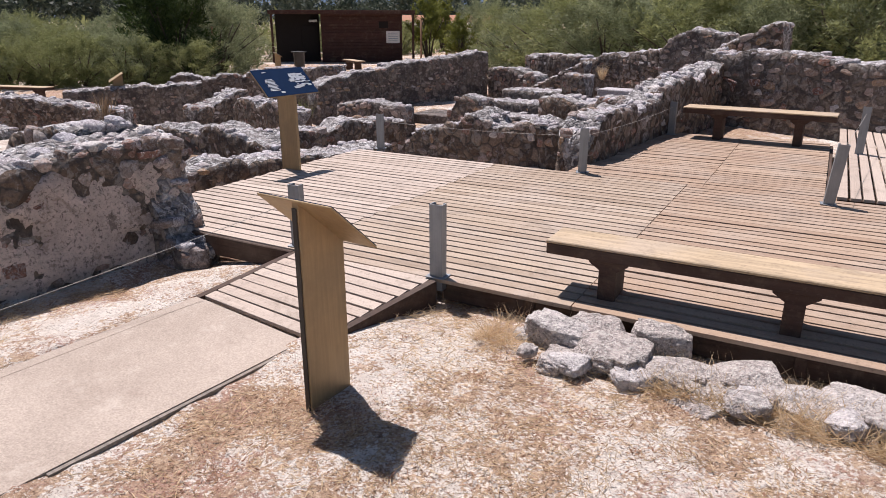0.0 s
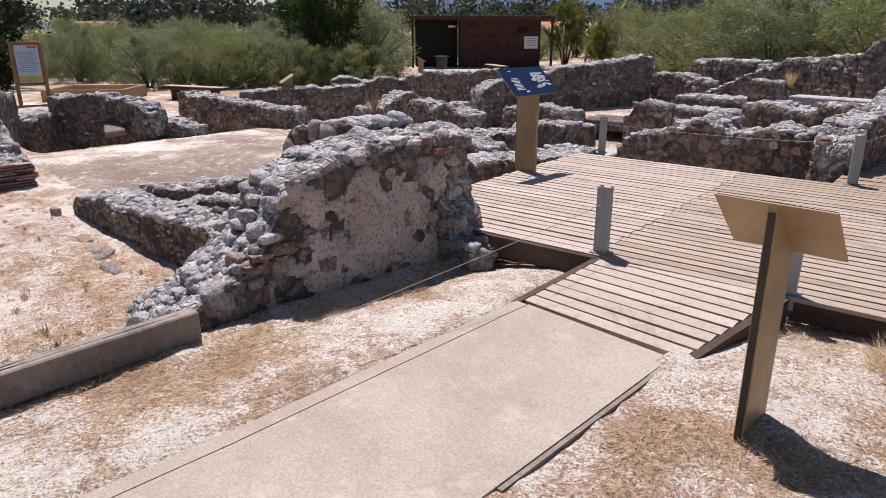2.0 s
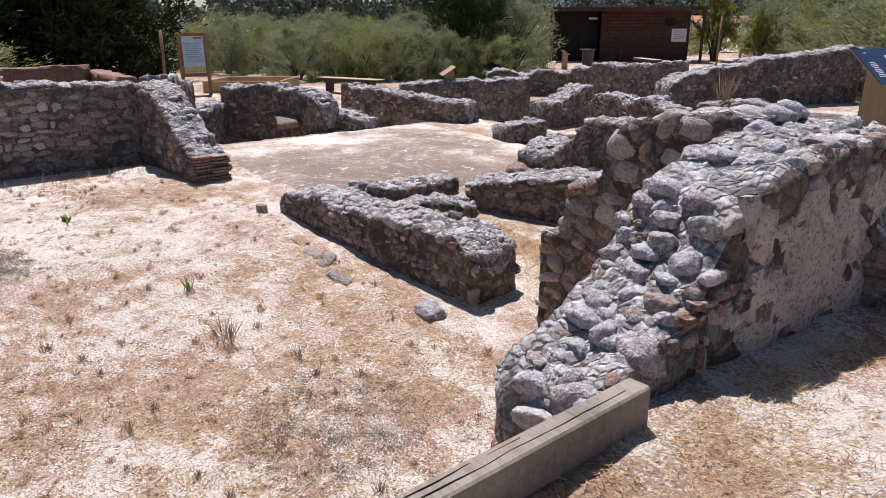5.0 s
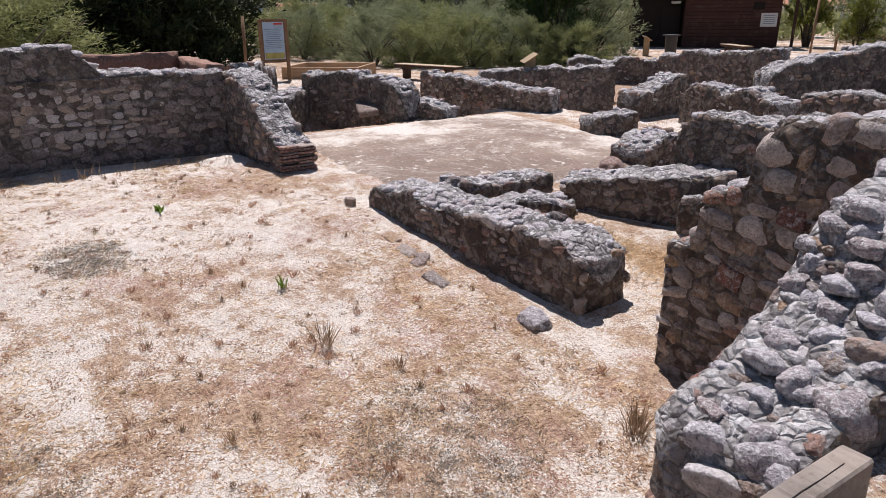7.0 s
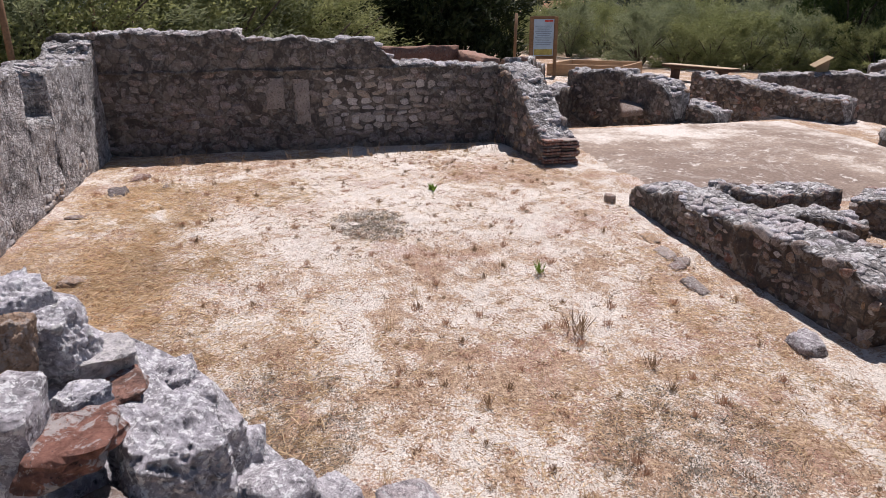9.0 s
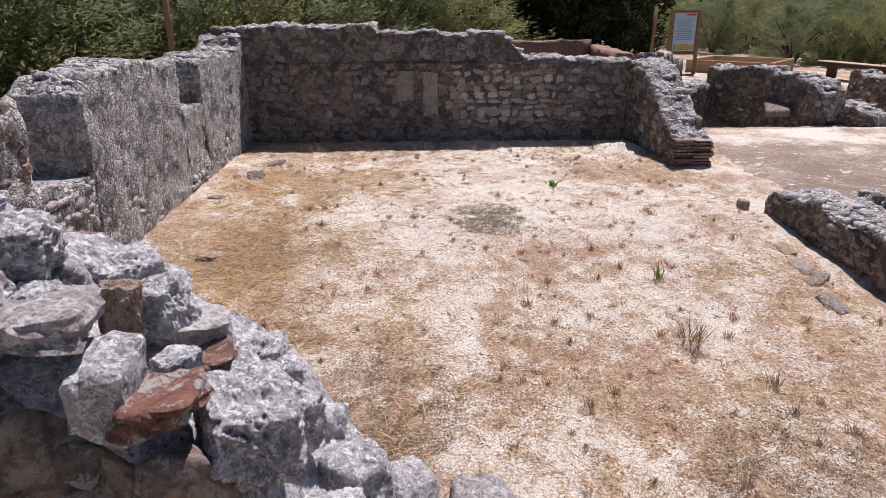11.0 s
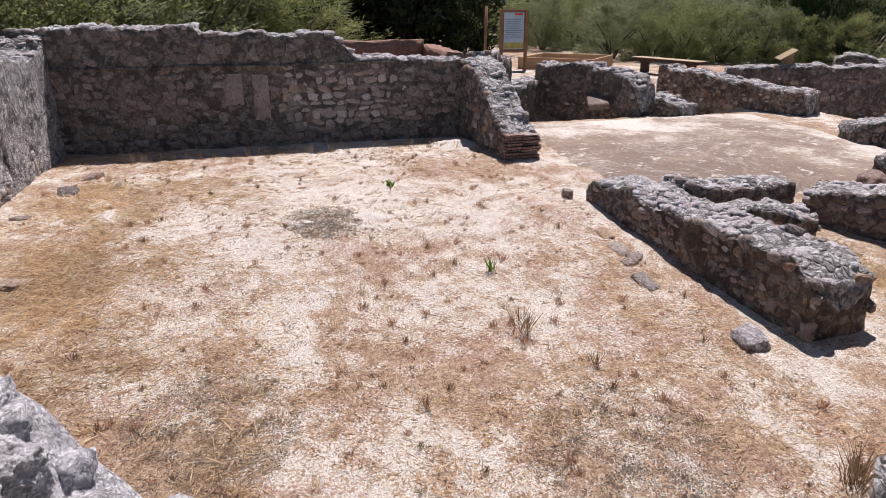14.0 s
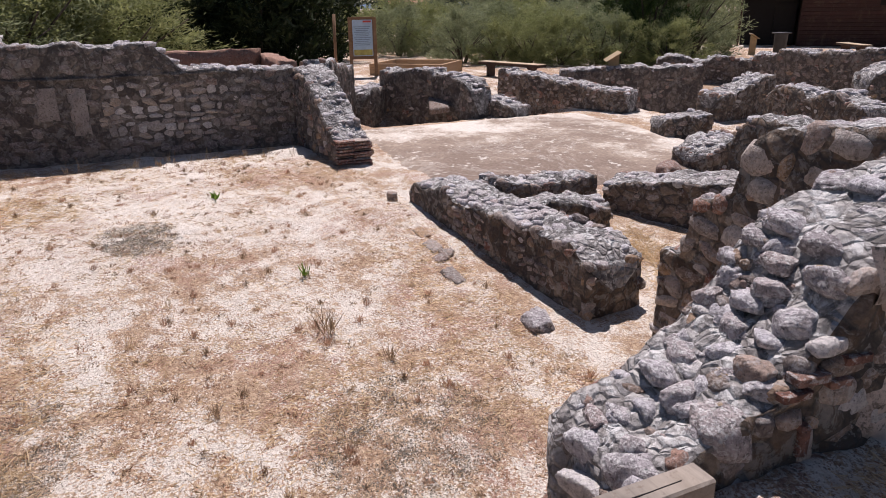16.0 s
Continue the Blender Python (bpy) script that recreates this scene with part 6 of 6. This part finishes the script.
for az, d, w in ((-40.5, 130, 9), (-35.5, 140, 10), (-31, 150, 7), (-70, 140, 7), (-88, 120, 8)):
    x, y = d * math.sin(radians(az)), d * math.cos(radians(az))
    house = empty("house", pose(x, y, -1.0, 0, 0, -az))
    tagged(house, "distant whitewashed house with tiled roof", "house", "distant houses")
    part("wall", box((w, 5, 2.6), (0, 0, 1.3), None, 0.02), WHITEWALL, house)
    bm = bmesh.new()
    vs = [bm.verts.new(p) for p in ((-w / 2 - 0.3, -2.8, 2.6), (w / 2 + 0.3, -2.8, 2.6), (w / 2 + 0.3, 2.8, 2.6), (-w / 2 - 0.3, 2.8, 2.6), (-w / 2 - 0.3, 0, 3.8), (w / 2 + 0.3, 0, 3.8))]
    for f in ((0, 1, 5, 4), (2, 3, 4, 5), (0, 4, 3), (1, 2, 5), (3, 2, 1, 0)):
        bm.faces.new([vs[i] for i in f])
    part("roof", bm, TERRACOTTA, house)
    for k in (-1, 0, 1):
        part("window", box((0.9, 0.06, 1.0), (k * w * 0.28, -2.51, 1.4), None, 0.01), DARK, house)
hv, hf = [], []
for i in range(141):
    az = radians(-110 + i)
    e = 60 + 60 * noise.fractal(Vector((i * 0.045, 3.3, 0)), 0.8, 2, 5) + 170 * math.exp(-((i - 84) / 16) ** 2) + 90 * math.exp(-((i - 66) / 6) ** 2)
    for d, z in ((3000, -20), (3150, max(e * 0.5, 12)), (3300, max(e, 24))):
        hv.append((d * math.sin(az), d * math.cos(az), z))
for i in range(140):
    for k in range(2):
        a = i * 3 + k
        hf.append((a, a + 3, a + 4, a + 1))
tagged(mesh_ob("backdrop", hv, hf, HILL, None, True), "hills on the horizon with haze painted in blue", "hills", kind="structure")

# ---------------------------------------------------------------- dry grass and weeds
def litter(n, area, seed, mat, length, width, flat=0.25, dens=None, name="straw", label=""):
    r = random.Random(seed)
    pts = []
    x0, x1, y0, y1 = area
    bare = Vector((-11.4, 0.5))
    tries = 0
    while len(pts) < n and tries < n * 12:
        tries += 1
        x, y = r.uniform(x0, x1), r.uniform(y0, y1)
        q = noise.fractal(Vector((x * 0.8, y * 0.8, seed)), 0.8, 2, 4)
        if q + r.gauss(0, 0.25) < 0.05 or (dens and not dens(x, y)):
            continue
        if r.random() < 0.85 * max(0.0, 1 - (Vector((x, y)) - bare).length / 3.8):
            continue
        an = r.uniform(0, 6.28)
        d = Vector((math.cos(an), math.sin(an), abs(r.gauss(0, flat)))).normalized()
        pts.append((Vector((x, y, gz(x, y) + 0.006)), d, length * r.uniform(0.4, 1.4), width * r.uniform(0.6, 1.4)))
    ob = new(name, blade_mesh(pts, name, mat))
    return tagged(ob, label, "dry grass", "", "stuff")


def open_upper(x, y):
    return not (-3.75 < x < -2.3 and y < 2.4) and not (x < -4.4) and not (y > 2.2 and x < -2.2) and y < 3.25


def open_room(x, y):
    return -14.2 < x < -5.7 and -4.2 < y < 2.15


def open_door(x, y):
    return -9.0 < x < -6.8 and 2.9 < y < 4.2


litter(40000, (-4.4, 1.6, -2.6, 3.3), 31, STRAW, 0.06, 0.0018, 0.2, open_upper, "straw", "short dry straw littering the terrace")
litter(30000, (-14.2, -5.3, -4.2, 2.2), 32, STRAW, 0.07, 0.0032, 0.12, open_room, "straw", "short dry straw littering the room's floor")
litter(17000, (-12.5, -5.3, -4.2, -1.4), 36, STRAW, 0.12, 0.0034, 0.22, open_room, "straw", "golden straw along the roughcast wall")
litter(9000, (-12.0, -5.3, -3.6, 2.2), 33, DRYRED, 0.03, 0.004, 0.3, open_room, "dry_weeds", "low reddish dry weeds on the sand")
litter(9000, (-4.4, 1.6, -2.6, 3.3), 34, DRYRED, 0.028, 0.0025, 0.3, open_upper, "dry_weeds", "low reddish dry weeds on the terrace")
litter(9000, (-1.7, 1.4, 2.75, 3.22), 37, STRAW, 0.13, 0.0016, 0.7, None, "straw", "tall dry straw along the deck's edge")
litter(3500, (-9.0, -6.6, 2.9, 4.4), 35, STRAW, 0.12, 0.004, 0.5, open_door, "straw", "tall dry straw in the doorway")


def mats(n, blades, area, seed, mat, size, h, w, ok, label, radial=None):
    """Low matted cushions of dry weed."""
    r = random.Random(seed)
    pts = []
    x0, x1, y0, y1 = area
    while n > 0:
        x, y = r.uniform(x0, x1), r.uniform(y0, y1)
        if not ok(x, y):
            continue
        n -= 1
        sz = size * r.uniform(0.4, 1.4)
        for _ in range(blades):
            a, b = x + r.gauss(0, sz), y + r.gauss(0, sz)
            an = r.uniform(0, 6.28)
            d = Vector((math.cos(an), math.sin(an), r.uniform(0.1, 1.6))).normalized()
            pts.append((Vector((a, b, gz(a, b) + 0.004)), d, h * r.uniform(0.4, 1.3), w * r.uniform(0.6, 1.4)))
    return tagged(new("dry_weeds", blade_mesh(pts, "dry_weeds", mat)), label, "dry weeds", "", "stuff")


mats(650, 26, (-13.8, -5.4, -4.0, 2.1), 51, DRYRED, 0.035, 0.026, 0.0035, open_room, "low reddish weed cushions on the sand")
mats(260, 22, (-13.8, -5.4, -4.0, 2.1), 52, DRYBROWN, 0.022, 0.035, 0.0026, open_room, "low brown weed cushions on the sand")
mats(380, 30, (-4.4, 1.6, -2.6, 3.2), 53, DRYRED, 0.035, 0.026, 0.0022, open_upper, "low reddish weed cushions on the terrace")
mats(330, 34, (-4.4, 1.6, -2.6, 3.2), 54, STRAW, 0.05, 0.045, 0.0017, open_upper, "low straw cushions on the terrace")
for cx, cy, rx, ry, sd in ((-10.5, -0.8, 0.36, 0.30, 61), (-7.25, -1.7, 0.50, 0.42, 62), (-6.55, 0.66, 0.50, 0.46, 63)):
    mats(240, 34, (cx - rx * 1.5, cx + rx * 1.5, cy - ry * 1.5, cy + ry * 1.5), sd, GREYMOSS, 0.05, 0.016, 0.0032,
         lambda x, y: ((x - cx) / rx) ** 2 + ((y - cy) / ry) ** 2 < 1.6, "grey dry moss cushion on the sand")


def tuft(at, n, h, mat, seed, spread=0.4, w=0.0018):
    r = random.Random(seed)
    pts = []
    for _ in range(n):
        an = r.uniform(0, 6.28)
        d = Vector((math.cos(an) * spread * r.random(), math.sin(an) * spread * r.random(), 1)).normalized()
        pts.append((Vector(at) + Vector((r.gauss(0, 0.02), r.gauss(0, 0.02), -0.01)), d, h * r.uniform(0.4, 1.1), w))
    return blade_mesh(pts, "weed_tuft", mat)


tr = random.Random(41)
TUFTS = [(tuft((0, 0, 0), 44, 0.11, DRYRED, 1, 0.9, 0.0035), "small dry reddish weed tuft"), (tuft((0, 0, 0), 34, 0.13, DRYBROWN, 2, 0.6, 0.0032), "small dry brown weed tuft"),
         (tuft((0, 0, 0), 60, 0.17, DRYBROWN, 3, 0.7, 0.0026), "upright dry brown weed"), (tuft((0, 0, 0), 44, 0.16, STRAW, 4, 1.0), "tuft of dry straw")]
placed = 0
while placed < 230:
    x, y = tr.uniform(-13.9, -5.8), tr.uniform(-4.0, 2.1)
    if not open_room(x, y):
        continue
    me, lb = TUFTS[tr.choice((0, 0, 1, 1, 3, 0))]
    ob = new("weed_tuft", me)
    s = tr.uniform(0.35, 0.85)
    ob.matrix_basis = Matrix.LocRotScale((x, y, gz(x, y)), Euler((0, 0, tr.uniform(0, 6))), (s, s, s))
    tagged(ob, lb, "weed", "weeds on the sand")
    placed += 1
for x, y, k, s in ((-6.01, 1.72, 2, 1.5), (-6.05, 1.76, 1, 1.2), (-5.95, 1.66, 2, 1.2), (-7.97, 0.53, 2, 1.5), (-7.41, 0.85, 2, 0.9), (-6.91, 1.09, 0, 1.1), (-6.63, 2.05, 0, 0.9), (-7.08, 1.65, 0, 0.8), (-6.83, 0.84, 0, 0.7),
                   (-9.2, 0.3, 1, 1.0), (-10.4, -1.2, 1, 0.8), (-7.2, -0.4, 2, 0.7), (-8.6, -0.6, 1, 0.7)):
    ob = new("weed_tuft", TUFTS[k][0])
    ob.matrix_basis = Matrix.LocRotScale((x, y, gz(x, y)), Euler((0, 0, x)), (s, s, s))
    tagged(ob, TUFTS[k][1], "weed", "weeds on the sand")
# taller stalks along the foot of the tall wall
STALKS = tuft((0, 0, 0), 7, 0.26, DRYBROWN, 5, 0.45, 0.0035)
for k in range(64):
    x, y = -14.0 + tr.gauss(0, 0.12), -3.4 + 4.9 * tr.random()
    ob = new("weed_tuft", STALKS)
    s = tr.uniform(0.5, 1.15)
    ob.matrix_basis = Matrix.LocRotScale((x + 0.35, y, gz(x, y)), Euler((0, 0, tr.uniform(0, 6))), (s * 0.8, s * 0.8, s))
    tagged(ob, "upright dry weed at the foot of the wall", "weed", "weeds along the wall")
tagged(new("weed_tuft", tuft((-11.6, 0.08, gz(-11.6, 0.08)), 40, 0.13, WEED, 9, 0.9, 0.012)), "small fresh green weed on the sand", "weed")
tagged(new("weed_tuft", tuft((-9.05, 0.6, gz(-9.05, 0.6)), 26, 0.16, WEED, 10, 0.7, 0.006)), "small green weed on the sand", "weed")
tagged(new("dry_shrub", tuft((-5.55, 3.1, 0.85), 90, 0.22, DRYBROWN, 12, 0.6, 0.0028)), "dry brown weed growing on the wall top", "weed")
tagged(new("dry_shrub", tuft((-7.5, 12.8, gz(-7.5, 12.8)), 90, 0.7, STRAW, 13, 0.4, 0.004)), "yellow dry weed beside the stone steps", "weed")
tagged(new("dry_shrub", tuft((-6.1, 15.5, 0.3), 120, 0.42, STRAW, 14, 0.8, 0.004)), "yellow dry weed on the far wall", "weed")
tagged(new("dry_shrub", tuft((-11.6, 11.2, gz(-11.6, 11.2)), 150, 0.8, OLIVEGREEN, 15, 0.6, 0.006)), "pale green weed beside the tall ruined wall", "weed")
